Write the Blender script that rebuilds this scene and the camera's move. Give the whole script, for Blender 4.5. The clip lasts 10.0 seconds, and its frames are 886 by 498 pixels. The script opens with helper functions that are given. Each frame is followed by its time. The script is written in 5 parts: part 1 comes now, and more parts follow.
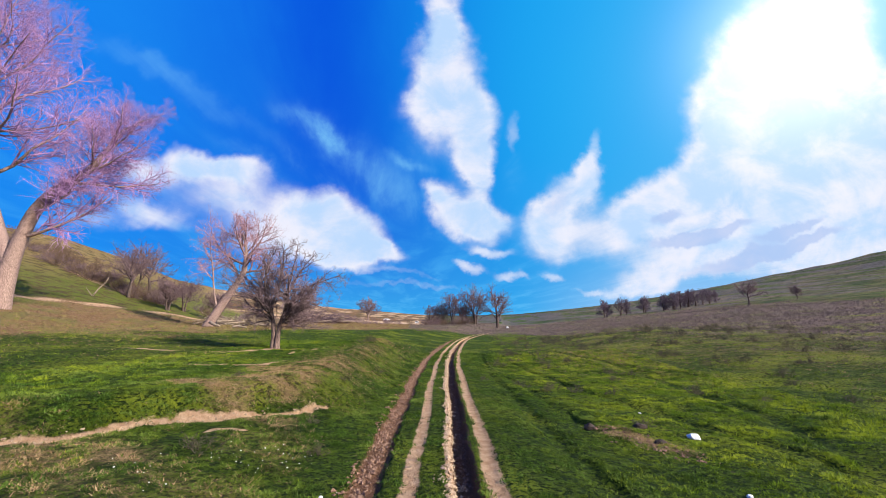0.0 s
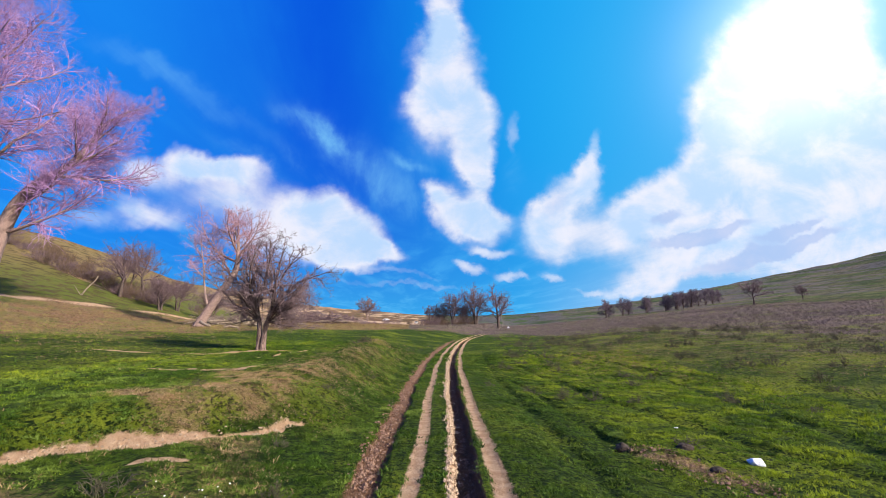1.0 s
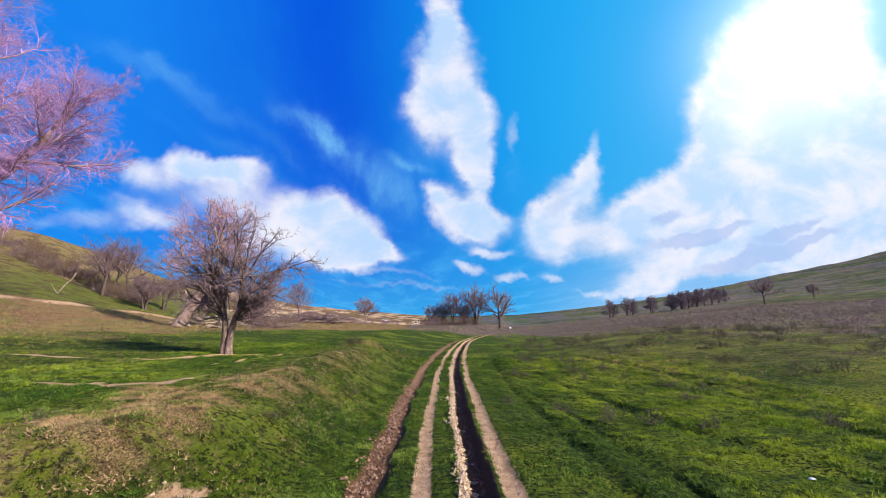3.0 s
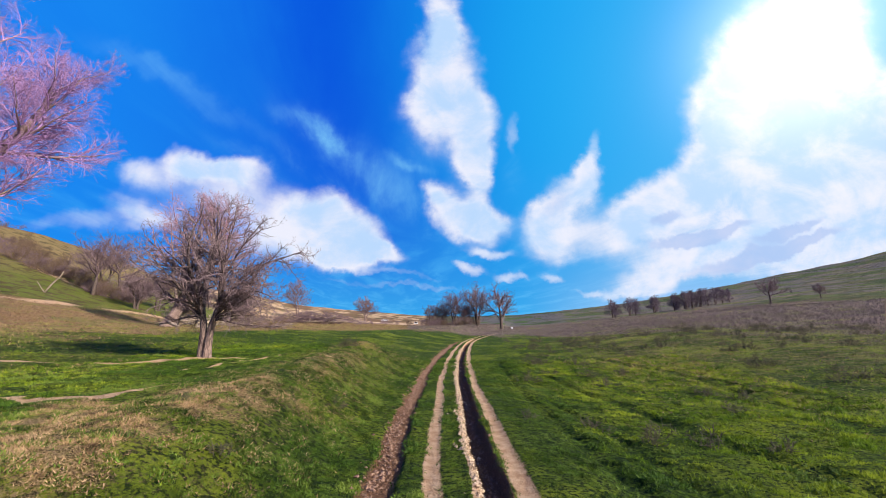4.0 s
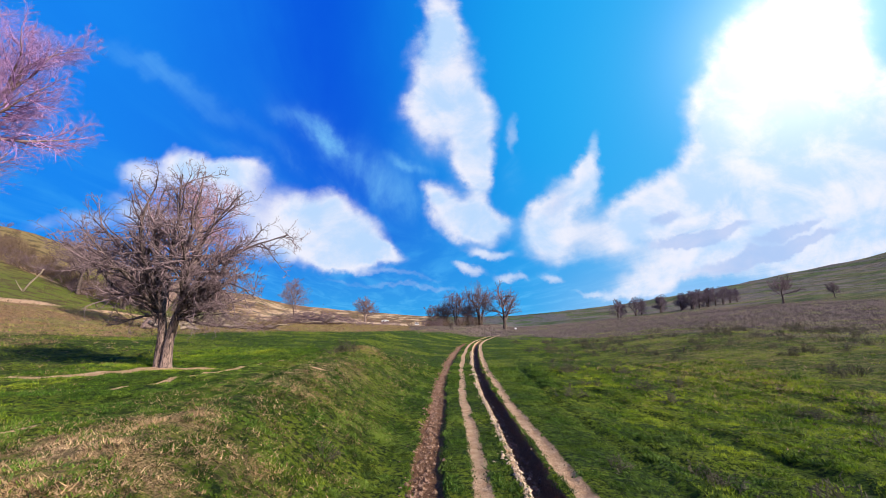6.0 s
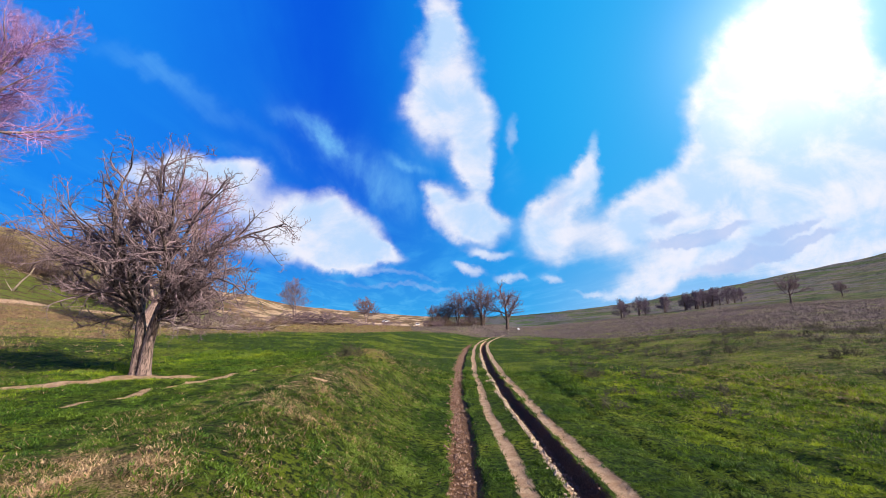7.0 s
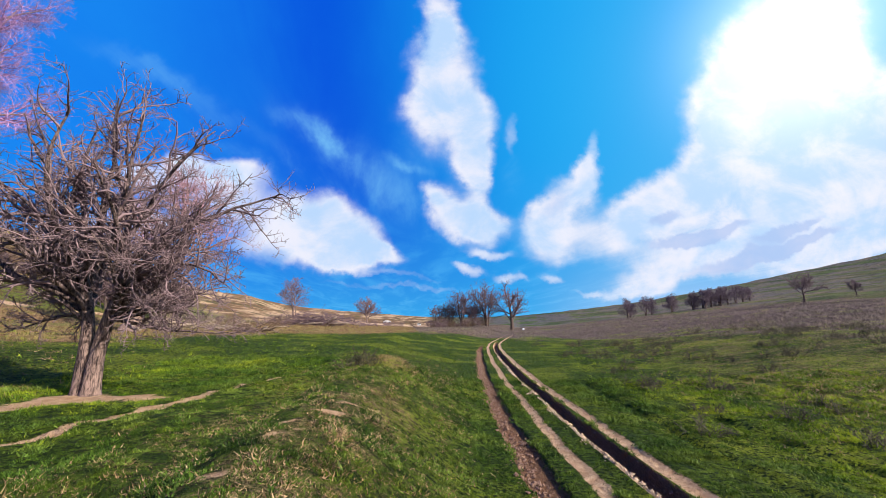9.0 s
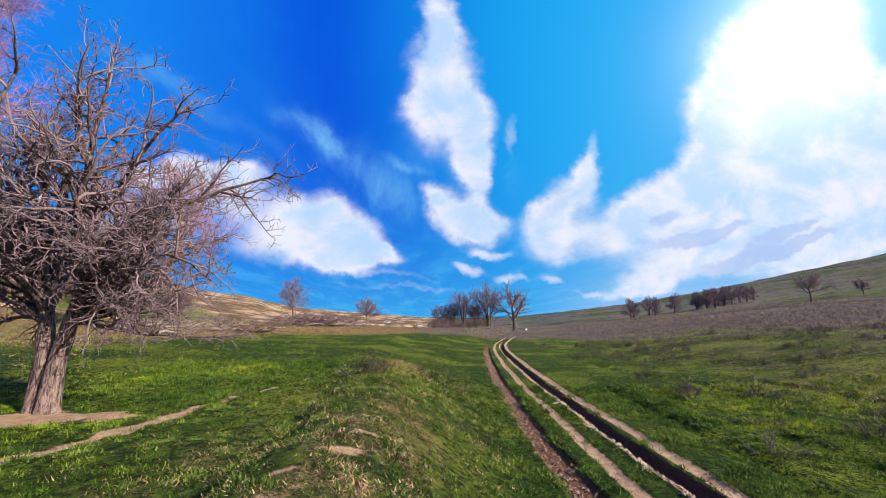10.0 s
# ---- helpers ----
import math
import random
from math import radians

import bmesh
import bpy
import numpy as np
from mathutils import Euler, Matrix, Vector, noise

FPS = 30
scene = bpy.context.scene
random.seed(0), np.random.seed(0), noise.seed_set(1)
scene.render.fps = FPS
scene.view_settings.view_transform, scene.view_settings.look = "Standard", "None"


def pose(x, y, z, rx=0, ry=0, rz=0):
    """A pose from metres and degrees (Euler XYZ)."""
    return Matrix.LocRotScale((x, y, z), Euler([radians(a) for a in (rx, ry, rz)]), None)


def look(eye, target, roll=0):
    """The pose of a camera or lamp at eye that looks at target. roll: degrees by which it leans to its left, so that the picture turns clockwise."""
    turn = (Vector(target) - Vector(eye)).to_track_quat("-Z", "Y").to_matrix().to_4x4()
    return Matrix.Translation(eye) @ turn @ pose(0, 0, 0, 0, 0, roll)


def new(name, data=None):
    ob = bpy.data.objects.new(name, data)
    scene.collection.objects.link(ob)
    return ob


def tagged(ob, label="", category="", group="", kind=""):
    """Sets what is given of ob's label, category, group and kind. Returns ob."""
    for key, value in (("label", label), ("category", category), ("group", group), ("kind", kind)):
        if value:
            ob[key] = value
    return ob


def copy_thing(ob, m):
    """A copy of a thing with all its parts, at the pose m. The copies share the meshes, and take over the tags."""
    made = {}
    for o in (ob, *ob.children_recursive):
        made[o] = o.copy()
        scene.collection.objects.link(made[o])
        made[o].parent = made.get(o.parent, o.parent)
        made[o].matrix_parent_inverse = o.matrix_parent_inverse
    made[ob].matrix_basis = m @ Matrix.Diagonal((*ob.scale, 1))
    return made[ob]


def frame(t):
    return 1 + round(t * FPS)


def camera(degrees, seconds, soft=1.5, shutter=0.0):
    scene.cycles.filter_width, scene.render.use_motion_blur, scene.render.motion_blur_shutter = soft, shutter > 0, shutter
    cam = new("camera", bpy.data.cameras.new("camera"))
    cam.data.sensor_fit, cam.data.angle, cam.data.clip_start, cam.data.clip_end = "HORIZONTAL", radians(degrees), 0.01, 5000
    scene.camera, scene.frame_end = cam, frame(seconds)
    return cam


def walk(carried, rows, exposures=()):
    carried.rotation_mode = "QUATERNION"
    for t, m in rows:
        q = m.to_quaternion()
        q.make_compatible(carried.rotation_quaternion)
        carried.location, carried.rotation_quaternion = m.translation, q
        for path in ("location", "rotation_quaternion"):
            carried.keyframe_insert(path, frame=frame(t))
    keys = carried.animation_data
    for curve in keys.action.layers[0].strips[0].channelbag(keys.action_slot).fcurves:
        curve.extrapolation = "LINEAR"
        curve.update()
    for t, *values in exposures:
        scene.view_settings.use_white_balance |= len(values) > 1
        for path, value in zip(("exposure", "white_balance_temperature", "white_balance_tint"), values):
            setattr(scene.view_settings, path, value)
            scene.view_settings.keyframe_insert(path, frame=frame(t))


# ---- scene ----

# Layout numbers are in survey units of S metres each; ground(), place() and span() turn them into metres.
S = 0.85

# ---------------------------------------------------------------- camera
cam = camera(94.0, 10.0, soft=0.7)
PATH = [
    (0.0, 0.062, -0.326, 2.758, 10.25, 0.20),
    (0.5, 0.042, 0.819, 2.740, 10.27, 0.20),
    (1.0, 0.028, 2.011, 2.700, 10.29, 0.20),
    (1.5, 0.020, 3.230, 2.655, 10.32, 0.20),
    (2.0, -0.025, 4.320, 2.630, 10.34, 0.20),
    (2.5, -0.074, 5.400, 2.600, 10.36, 0.15),
    (4.0, -0.330, 8.980, 2.545, 10.41, 0.15),
    (4.5, -0.520, 10.060, 2.535, 10.43, 0.15),
    (5.0, -0.710, 11.150, 2.530, 10.45, 0.10),
    (5.5, -0.890, 12.140, 2.540, 10.47, 0.10),
    (7.0, -1.830, 15.250, 2.585, 10.52, 0.00),
    (7.5, -2.125, 16.180, 2.592, 10.54, 0.00),
    (8.0, -2.440, 17.090, 2.600, 10.55, -0.05),
    (8.5, -2.740, 17.950, 2.605, 10.56, -0.10),
    (9.0, -3.050, 18.760, 2.612, 10.57, -0.15),
    (9.5, -3.355, 19.620, 2.630, 10.59, -0.20),
    (10.0, -3.630, 20.460, 2.660, 10.62, -0.25),
]
walk(cam, [(t, pose(S * x, S * y, S * z, 90 + p, 0, 0.1 - 0.015 * t) @ pose(0, 0, 0, 0, 0, r)) for t, x, y, z, p, r in PATH])

# ---------------------------------------------------------------- sky and sun
SUN_AZ, SUN_EL = 120.0, 27.0
GLARE_AZ, GLARE_EL = 44.0, 29.0
sun_way = Vector((math.sin(radians(SUN_AZ)) * math.cos(radians(SUN_EL)), math.cos(radians(SUN_AZ)) * math.cos(radians(SUN_EL)), math.sin(radians(SUN_EL))))
glare_way = Vector((math.sin(radians(GLARE_AZ)) * math.cos(radians(GLARE_EL)), math.cos(radians(GLARE_AZ)) * math.cos(radians(GLARE_EL)), math.sin(radians(GLARE_EL))))
sun = new("sun", bpy.data.lights.new("sun", "SUN"))
sun.data.energy, sun.data.angle, sun.data.color = 9.5, radians(0.6), (1.0, 0.91, 0.78)
sun.matrix_world = look(sun_way * 300, (0, 0, 0))


class Nodes:
    """Short hand for node trees."""

    def __init__(self, tree):
        self.tree = tree
        tree.nodes.clear()

    def add(self, kind, **sets):
        n = self.tree.nodes.new(kind)
        for k, v in sets.items():
            setattr(n, k, v)
        return n

    def put(self, socket, value):
        if isinstance(value, bpy.types.NodeSocket):
            self.tree.links.new(value, socket)
        elif value is not None:
            socket.default_value = value

    def math(self, op, a, b=None, c=None, clamp=False):
        n = self.add("ShaderNodeMath", operation=op, use_clamp=clamp)
        for s, v in zip(n.inputs, (a, b, c)):
            self.put(s, v)
        return n.outputs[0]

    def step(self, v, lo, hi, a=0.0, b=1.0):
        n = self.add("ShaderNodeMapRange", interpolation_type="SMOOTHSTEP")
        for s, x in zip(n.inputs, (v, lo, hi, a, b)):
            self.put(s, x)
        return n.outputs[0]

    def mix(self, f, a, b, kind="MIX"):
        n = self.add("ShaderNodeMix", data_type="RGBA", blend_type=kind)
        self.put(n.inputs[0], f)
        self.put(n.inputs[6], (*a, 1) if isinstance(a, tuple) else a)
        self.put(n.inputs[7], (*b, 1) if isinstance(b, tuple) else b)
        return n.outputs[2]

    def noise(self, scale, detail=4.0, rough=0.55, vec=None, warp=0.0):
        n = self.add("ShaderNodeTexNoise")
        self.put(n.inputs["Vector"], vec)
        n.inputs["Scale"].default_value, n.inputs["Detail"].default_value = scale, detail
        n.inputs["Roughness"].default_value, n.inputs["Distortion"].default_value = rough, warp
        return n.outputs[0]

    def xyz(self, x, y, z):
        n = self.add("ShaderNodeCombineXYZ")
        for s, v in zip(n.inputs, (x, y, z)):
            self.put(s, v)
        return n.outputs[0]


world = bpy.data.worlds.new("world")
scene.world = world
world.use_nodes = True
w = Nodes(world.node_tree)
sky = w.add("ShaderNodeTexSky", sky_type="NISHITA", sun_disc=False, sun_elevation=radians(SUN_EL), sun_rotation=radians(SUN_AZ), air_density=1.0, dust_density=0.3, ozone_density=3.0)
coord = w.add("ShaderNodeTexCoord").outputs["Generated"]
sep = w.add("ShaderNodeSeparateXYZ")
w.put(sep.inputs[0], coord)
dx, dy, dz = sep.outputs
ahead = w.math("MAXIMUM", dy, 0.06)
cu, cv = w.math("DIVIDE", dx, ahead), w.math("DIVIDE", dz, ahead)
# clouds, bank by bank: soft forms in the tangents to the right and up (u, v, width, height, turn in degrees, density)
COLUMN = [(-0.014, 0.833, 0.050, 0.106, 0, 1.00), (0.009, 0.695, 0.079, 0.118, 0, 1.00), (-0.033, 0.572, 0.054, 0.089, 0, 0.95), (0.042, 0.563, 0.063, 0.080, -22, 0.72), (0.094, 0.523, 0.053, 0.080, 0, 0.75), (0.074, 0.437, 0.046, 0.070, 0, 0.95), (0.089, 0.361, 0.030, 0.060, 0, 0.90), (0.040, 0.275, 0.078, 0.044, -23, 1.21), (0.093, 0.246, 0.053, 0.049, 0, 1.10), (-0.027, 0.316, 0.032, 0.023, -31, 0.60), (0.188, 0.503, 0.021, 0.060, 0, 0.55), (-0.125, 0.563, 0.089, 0.161, 0, 0.20), (0.023, 0.437, 0.087, 0.185, 0, 0.20)]
SISTER = [(0.376, 0.450, 0.023, 0.069, -15, 0.78), (0.367, 0.361, 0.040, 0.054, 0, 0.93), (0.307, 0.316, 0.056, 0.051, 35, 0.88), (0.241, 0.265, 0.064, 0.043, 30, 0.88), (0.281, 0.221, 0.067, 0.057, 0, 0.98), (0.238, 0.186, 0.077, 0.031, 0, 0.44), (0.361, 0.258, 0.042, 0.087, 0, 0.15)]
WESTBANK = [(-0.781, 0.388, 0.049, 0.040, 0, 0.75), (-0.665, 0.414, 0.053, 0.045, -10, 1.00), (-0.561, 0.394, 0.088, 0.030, -6, 1.00), (-0.621, 0.346, 0.157, 0.069, 0, 0.41), (-0.490, 0.324, 0.132, 0.058, -15, 0.39), (-0.331, 0.279, 0.087, 0.060, -18, 1.00), (-0.244, 0.232, 0.089, 0.065, -30, 1.15), (-0.179, 0.172, 0.084, 0.022, -12, 1.00), (-0.347, 0.200, 0.119, 0.057, -5, 0.85), (-0.512, 0.243, 0.126, 0.072, 0, 0.40), (-0.748, 0.279, 0.111, 0.031, -20, 0.60), (-0.906, 0.246, 0.152, 0.033, 6, 0.50), (-0.269, 0.165, 0.111, 0.028, 0, 0.80)]
WISPS = [(-0.295, 0.484, 0.074, 0.021, -36, 0.48), (-0.367, 0.519, 0.077, 0.025, -26, 0.32), (-0.230, 0.414, 0.181, 0.038, -39, 0.34), (-0.120, 0.346, 0.133, 0.043, -46, 0.26), (-0.090, 0.411, 0.050, 0.014, -29, 0.50), (-0.809, 0.687, 0.129, 0.022, -23, 0.21), (-0.648, 0.596, 0.144, 0.021, -31, 0.16), (-0.453, 0.391, 0.122, 0.017, -35, 0.16), (-0.322, 0.376, 0.135, 0.023, -35, 0.21), (0.176, 0.429, 0.023, 0.062, 0, 0.24), (-0.035, 0.484, 0.059, 0.157, 0, 0.19)]
LOWCLOUDS = [(0.108, 0.168, 0.044, 0.013, -12, 0.85), (0.066, 0.130, 0.041, 0.014, -14, 0.85), (0.166, 0.110, 0.033, 0.011, -5, 0.70), (0.262, 0.113, 0.033, 0.012, -5, 0.80), (-0.115, 0.120, 0.124, 0.008, -6, 0.42), (-0.033, 0.091, 0.082, 0.007, -3, 0.42), (0.350, 0.087, 0.046, 0.008, 0, 0.60), (-0.197, 0.102, 0.110, 0.007, -4, 0.30), (0.459, 0.082, 0.082, 0.010, 3, 0.50), (-0.254, 0.144, 0.069, 0.007, -5, 0.25), (0.215, 0.144, 0.083, 0.028, 0, 0.17), (0.517, 0.116, 0.126, 0.030, 10, 0.60)]
BRIGHTBANK = [(0.444, 0.236, 0.081, 0.047, 25, 0.95), (0.548, 0.301, 0.095, 0.059, 28, 1.04), (0.640, 0.361, 0.090, 0.058, 20, 1.14), (0.769, 0.468, 0.117, 0.142, 0, 1.33), (0.820, 0.629, 0.142, 0.119, 39, 1.23), (0.973, 0.746, 0.145, 0.191, 0, 1.42), (0.976, 0.484, 0.205, 0.239, 0, 1.52), (1.068, 0.851, 0.067, 0.130, -24, 0.85), (0.628, 0.258, 0.172, 0.058, 8, 0.65), (0.522, 0.179, 0.155, 0.034, 8, 0.58), (0.748, 0.200, 0.216, 0.050, 14, 0.61), (0.981, 0.258, 0.206, 0.071, 14, 1.14), (0.628, 0.130, 0.183, 0.027, 12, 0.54), (1.125, 0.422, 0.101, 0.141, 0, 1.14), (1.207, 0.612, 0.056, 0.211, -36, 0.95), (0.908, 0.158, 0.174, 0.033, 15, 0.58)]
GREYBANDS = [(0.653, 0.226, 0.111, 0.015, 16, 1.30), (0.601, 0.200, 0.067, 0.012, 14, 0.84), (0.858, 0.236, 0.084, 0.012, 21, 1.12), (0.757, 0.165, 0.154, 0.017, 19, 0.98), (0.843, 0.186, 0.122, 0.013, 23, 0.98), (0.559, 0.265, 0.045, 0.014, 20, 0.84), (0.285, 0.301, 0.045, 0.024, 30, 0.38), (0.273, 0.346, 0.031, 0.037, 0, 0.25), (0.068, 0.580, 0.032, 0.068, 0, 0.10)]
shift = w.add("ShaderNodeTexNoise")
w.put(shift.inputs["Vector"], w.xyz(cu, cv, 0.0))
shift.inputs["Scale"].default_value, shift.inputs["Detail"].default_value, shift.inputs["Roughness"].default_value = 7.0, 8.0, 0.58
ss = w.add("ShaderNodeSeparateColor")
w.put(ss.inputs[0], shift.outputs["Color"])
wu = w.math("ADD", cu, w.math("MULTIPLY", w.math("SUBTRACT", ss.outputs[0], 0.5), 0.13))
wv = w.math("ADD", cv, w.math("MULTIPLY", w.math("SUBTRACT", ss.outputs[1], 0.5), 0.11))
torn = w.xyz(wu, wv, 0.0)


def bank(forms, total=None):
    """Density of one bank's forms, on top of what is there."""
    for u0, v0, a, b, turn, dens in forms:
        ca, sa = math.cos(radians(turn)), math.sin(radians(turn))
        sides = []
        for way in ((ca / a, sa / a, 0), (-sa / b, ca / b, 0)):
            d = w.add("ShaderNodeVectorMath", operation="DOT_PRODUCT")
            w.put(d.inputs[0], torn)
            d.inputs[1].default_value = way
            sides.append(w.math("SUBTRACT", d.outputs["Value"], way[0] * u0 + way[1] * v0))
        p, q = sides
        r2 = w.math("MULTIPLY_ADD", p, p, w.math("MULTIPLY", q, q))
        g = w.math("EXPONENT", w.math("MULTIPLY", w.math("POWER", r2, 1.35), -0.75))
        g = w.math("MULTIPLY", g, dens)
        total = g if total is None else w.math("ADD", total, g)
    return total


# streaks on the flat layer overhead, drawn out along the wind towards the horizon
flat = w.math("MAXIMUM", w.math("ADD", dz, 0.05), 0.03)
px, py = w.math("DIVIDE", dx, flat), w.math("DIVIDE", dy, flat)
layer = w.xyz(w.math("ADD", px, w.math("MULTIPLY", py, 0.12)), w.math("MULTIPLY", py, 0.28), 0.0)
wisp = w.noise(2.2, 8.0, 0.60, layer, 0.5)
fray = w.noise(6.0, 8.0, 0.60, w.xyz(cu, w.math("MULTIPLY", cv, 1.2), 0.0), 0.3)
front = w.step(dy, 0.05, 0.3)
mass = None
for forms in (COLUMN, SISTER, WESTBANK, LOWCLOUDS, BRIGHTBANK):
    mass = bank(forms, mass)
tear = w.math("ADD", w.math("MULTIPLY", fray, 0.9), w.math("MULTIPLY", wisp, 0.75))
dens = w.math("MULTIPLY", w.math("MINIMUM", mass, 1.5), w.math("ADD", tear, 0.18))
cloud = w.math("MULTIPLY", w.step(dens, 0.20, 1.22), front)
feather = w.math("MULTIPLY", bank(WISPS), w.step(wisp, 0.36, 0.66))
feather = w.math("MULTIPLY", w.math("MINIMUM", feather, 0.75), front)
grey = w.math("MULTIPLY", w.step(bank(GREYBANDS), 0.1, 0.8), front)
thin = w.math("MULTIPLY", w.step(wisp, 0.42, 0.72), w.math("MULTIPLY_ADD", w.step(dz, 0.05, 0.45), -0.34, 0.5))
# glow of the brightest clouds
dotn = w.add("ShaderNodeVectorMath", operation="DOT_PRODUCT")
w.put(dotn.inputs[0], coord)
dotn.inputs[1].default_value = glare_way
near = w.math("MAXIMUM", dotn.outputs["Value"], 0.0)
halo = w.math("ADD", w.math("MULTIPLY", w.math("POWER", near, 120.0), 0.7), w.math("MULTIPLY", w.math("POWER", near, 30.0), 0.10))
# clear air: deep blue away from the sun, cyan towards it and down to the horizon
tow = w.step(dotn.outputs["Value"], 0.58, 0.98)
low = w.math("POWER", w.math("SUBTRACT", 1.0, w.math("MAXIMUM", dz, 0.0)), 4.6)
air = w.mix(tow, (0.0, 0.068, 0.73), (0.010, 0.42, 0.92))
air = w.mix(w.math("MULTIPLY", low, 0.9), air, (0.040, 0.46, 0.90))
scatter = w.mix(1.0, sky.outputs[0], (0.06, 0.06, 0.06), "MULTIPLY")
blue = w.mix(0.03, air, scatter)
tops = w.mix(w.step(w.math("SUBTRACT", fray, w.math("MULTIPLY", dens, 0.16)), 0.16, 0.42), (0.52, 0.72, 1.0), (0.88, 0.89, 1.0))
sunward = w.add("ShaderNodeVectorMath", operation="DOT_PRODUCT")
w.put(sunward.inputs[0], coord)
sunward.inputs[1].default_value = sun_way
# Sky whitened round the sun, only out of view, added as warm fill.
white_side = w.math("MULTIPLY", w.step(sunward.outputs["Value"], 0.45, 1.0), w.math("SUBTRACT", 1.0, front))
blue = w.mix(white_side, blue, (0.85, 0.82, 0.78))
west = w.math("MULTIPLY", w.step(wu, -0.12, -1.0), front)
blue = w.mix(w.math("MULTIPLY", west, 0.75), blue, (0.010, 0.27, 0.92))
blue = w.mix(thin, blue, w.mix(low, (0.012, 0.34, 0.92), (0.16, 0.62, 1.0)))
hazy = w.math("MULTIPLY", w.math("MULTIPLY", w.step(cu, 0.15, 0.55), w.math("MULTIPLY", low, low)), w.math("MULTIPLY", front, 0.8))
blue = w.mix(hazy, blue, (0.60, 0.73, 0.98))
blue = w.mix(feather, blue, (0.24, 0.66, 1.0))
whole = w.mix(w.math("MULTIPLY", cloud, 0.97), blue, tops)
whole = w.mix(w.math("MULTIPLY", grey, 0.65), whole, (0.40, 0.54, 0.88))
glow = w.add("ShaderNodeVectorMath", operation="SCALE")
glow.inputs[0].default_value = (1.0, 0.97, 0.95)
w.put(glow.inputs["Scale"], halo)
bg = w.add("ShaderNodeBackground")
w.put(bg.inputs[0], w.mix(1.0, whole, glow.outputs[0], "ADD"))
bg.inputs[1].default_value = 1.0
w.put(w.add("ShaderNodeOutputWorld").inputs[0], bg.outputs[0])

# ---------------------------------------------------------------- terrain
TY = np.arange(-100.0, 400.0, 1.0)
TX = np.interp(TY, [-100, 26, 36, 44, 55, 70, 85, 110, 150, 220, 400], [0, 0, 0.3, 0.7, 1.5, 2.8, 4.8, 10, 20, 36, 70])
TX = np.convolve(np.pad(TX, 6, mode="edge"), np.ones(13) / 13, mode="valid")


def bend(y):
    """How far the track has swung to the right at y."""
    return np.interp(y, TY, TX)


def smooth(v, lo, hi):
    k = np.clip((np.asarray(v, float) - lo) / (hi - lo), 0, 1)
    return k * k * (3 - 2 * k)


def waves(x, y, size, seed):
    """Gentle unevenness, about -1 to 1."""
    g = np.random.RandomState(seed)
    out = 0
    for k in range(7):
        a, p, s = g.uniform(0, 6.28), g.uniform(0, 6.28), size * g.uniform(0.6, 1.7)
        out = out + np.sin((x * math.cos(a) + y * math.sin(a)) * 6.283 / s + p)
    return out / 3.7


# the skyline, as bearing from the track, distance and height
RIDGE = [(-180, 400, 30), (-75, 165, 34), (-60, 160, 32), (-47.5, 172, 30.4), (-43, 185, 31), (-40, 195, 29.3), (-37, 210, 27.5), (-33, 230, 23), (-28, 300, 24), (-24, 330, 23.5), (-20, 370, 19.5),
         (-15, 420, 18), (-8, 500, 16.5), (-3, 550, 14.5), (4, 580, 14), (10, 590, 16.5), (16, 500, 19.5), (25, 430, 25), (32, 420, 33), (38, 415, 41), (43, 410, 47), (48, 400, 53), (65, 400, 60), (180, 400, 30)]
FOOT = [(-180, 60), (-60, 56), (-47, 58), (-40, 62), (-33, 74), (-25, 140), (-15, 220), (-3, 260), (8, 220), (15, 110), (22, 75), (70, 75), (180, 60)]


def near_line(x, y, pts, wide):
    """1 on a bent line of points, 0 past its width."""
    x, y = np.broadcast_arrays(np.asarray(x, float), np.asarray(y, float))
    out = np.zeros(x.shape)
    m = 0.6 + max(p[2] for p in pts) * (1 + wide)
    box = (x > min(p[0] for p in pts) - m) & (x < max(p[0] for p in pts) + m) & (y > min(p[1] for p in pts) - m) & (y < max(p[1] for p in pts) + m)
    if not box.any():
        return out
    x, y = x[box], y[box]
    best = np.full(x.shape, 1e9)
    x, y = x + 0.10 * waves(x, y, 1.0, 31) + 0.05 * waves(x, y, 0.35, 32), y + 0.10 * waves(x, y, 0.9, 33) + 0.05 * waves(x, y, 0.3, 34)
    for (x0, y0, w0), (x1, y1, w1) in zip(pts, pts[1:]):
        k = np.clip(((x - x0) * (x1 - x0) + (y - y0) * (y1 - y0)) / ((x1 - x0) ** 2 + (y1 - y0) ** 2), 0, 1)
        d = np.hypot(x - x0 - k * (x1 - x0), y - y0 - k * (y1 - y0)) / (w0 + k * (w1 - w0))
        best = np.minimum(best, d)
    out[box] = 1 - smooth(best, 0.7, 1.0 + wide)
    return out


FURROWS = [[(15.0, 24.0, 0.2), (10.8, 31.5, 0.2), (8.6, 37.5, 0.2), (7.0, 47.0, 0.2), (7.5, 60.0, 0.2)], [(3.2, 6.0, 0.25), (3.0, 14.0, 0.25), (2.9, 26.0, 0.2), (3.6, 40.0, 0.2)],
           [(20.0, 18.0, 0.25), (14.0, 28.0, 0.25), (11.5, 36.0, 0.25), (9.5, 48.0, 0.2)], [(9.5, 8.0, 0.25), (7.0, 20.0, 0.25), (5.4, 32.0, 0.2)],
           [(9.8, 9.0, 0.3), (11.4, 14.8, 0.3), (12.1, 20.7, 0.3), (12.6, 32.0, 0.25)], [(4.6, 12.9, 0.2), (4.3, 18.0, 0.2), (3.9, 24.6, 0.2)]]


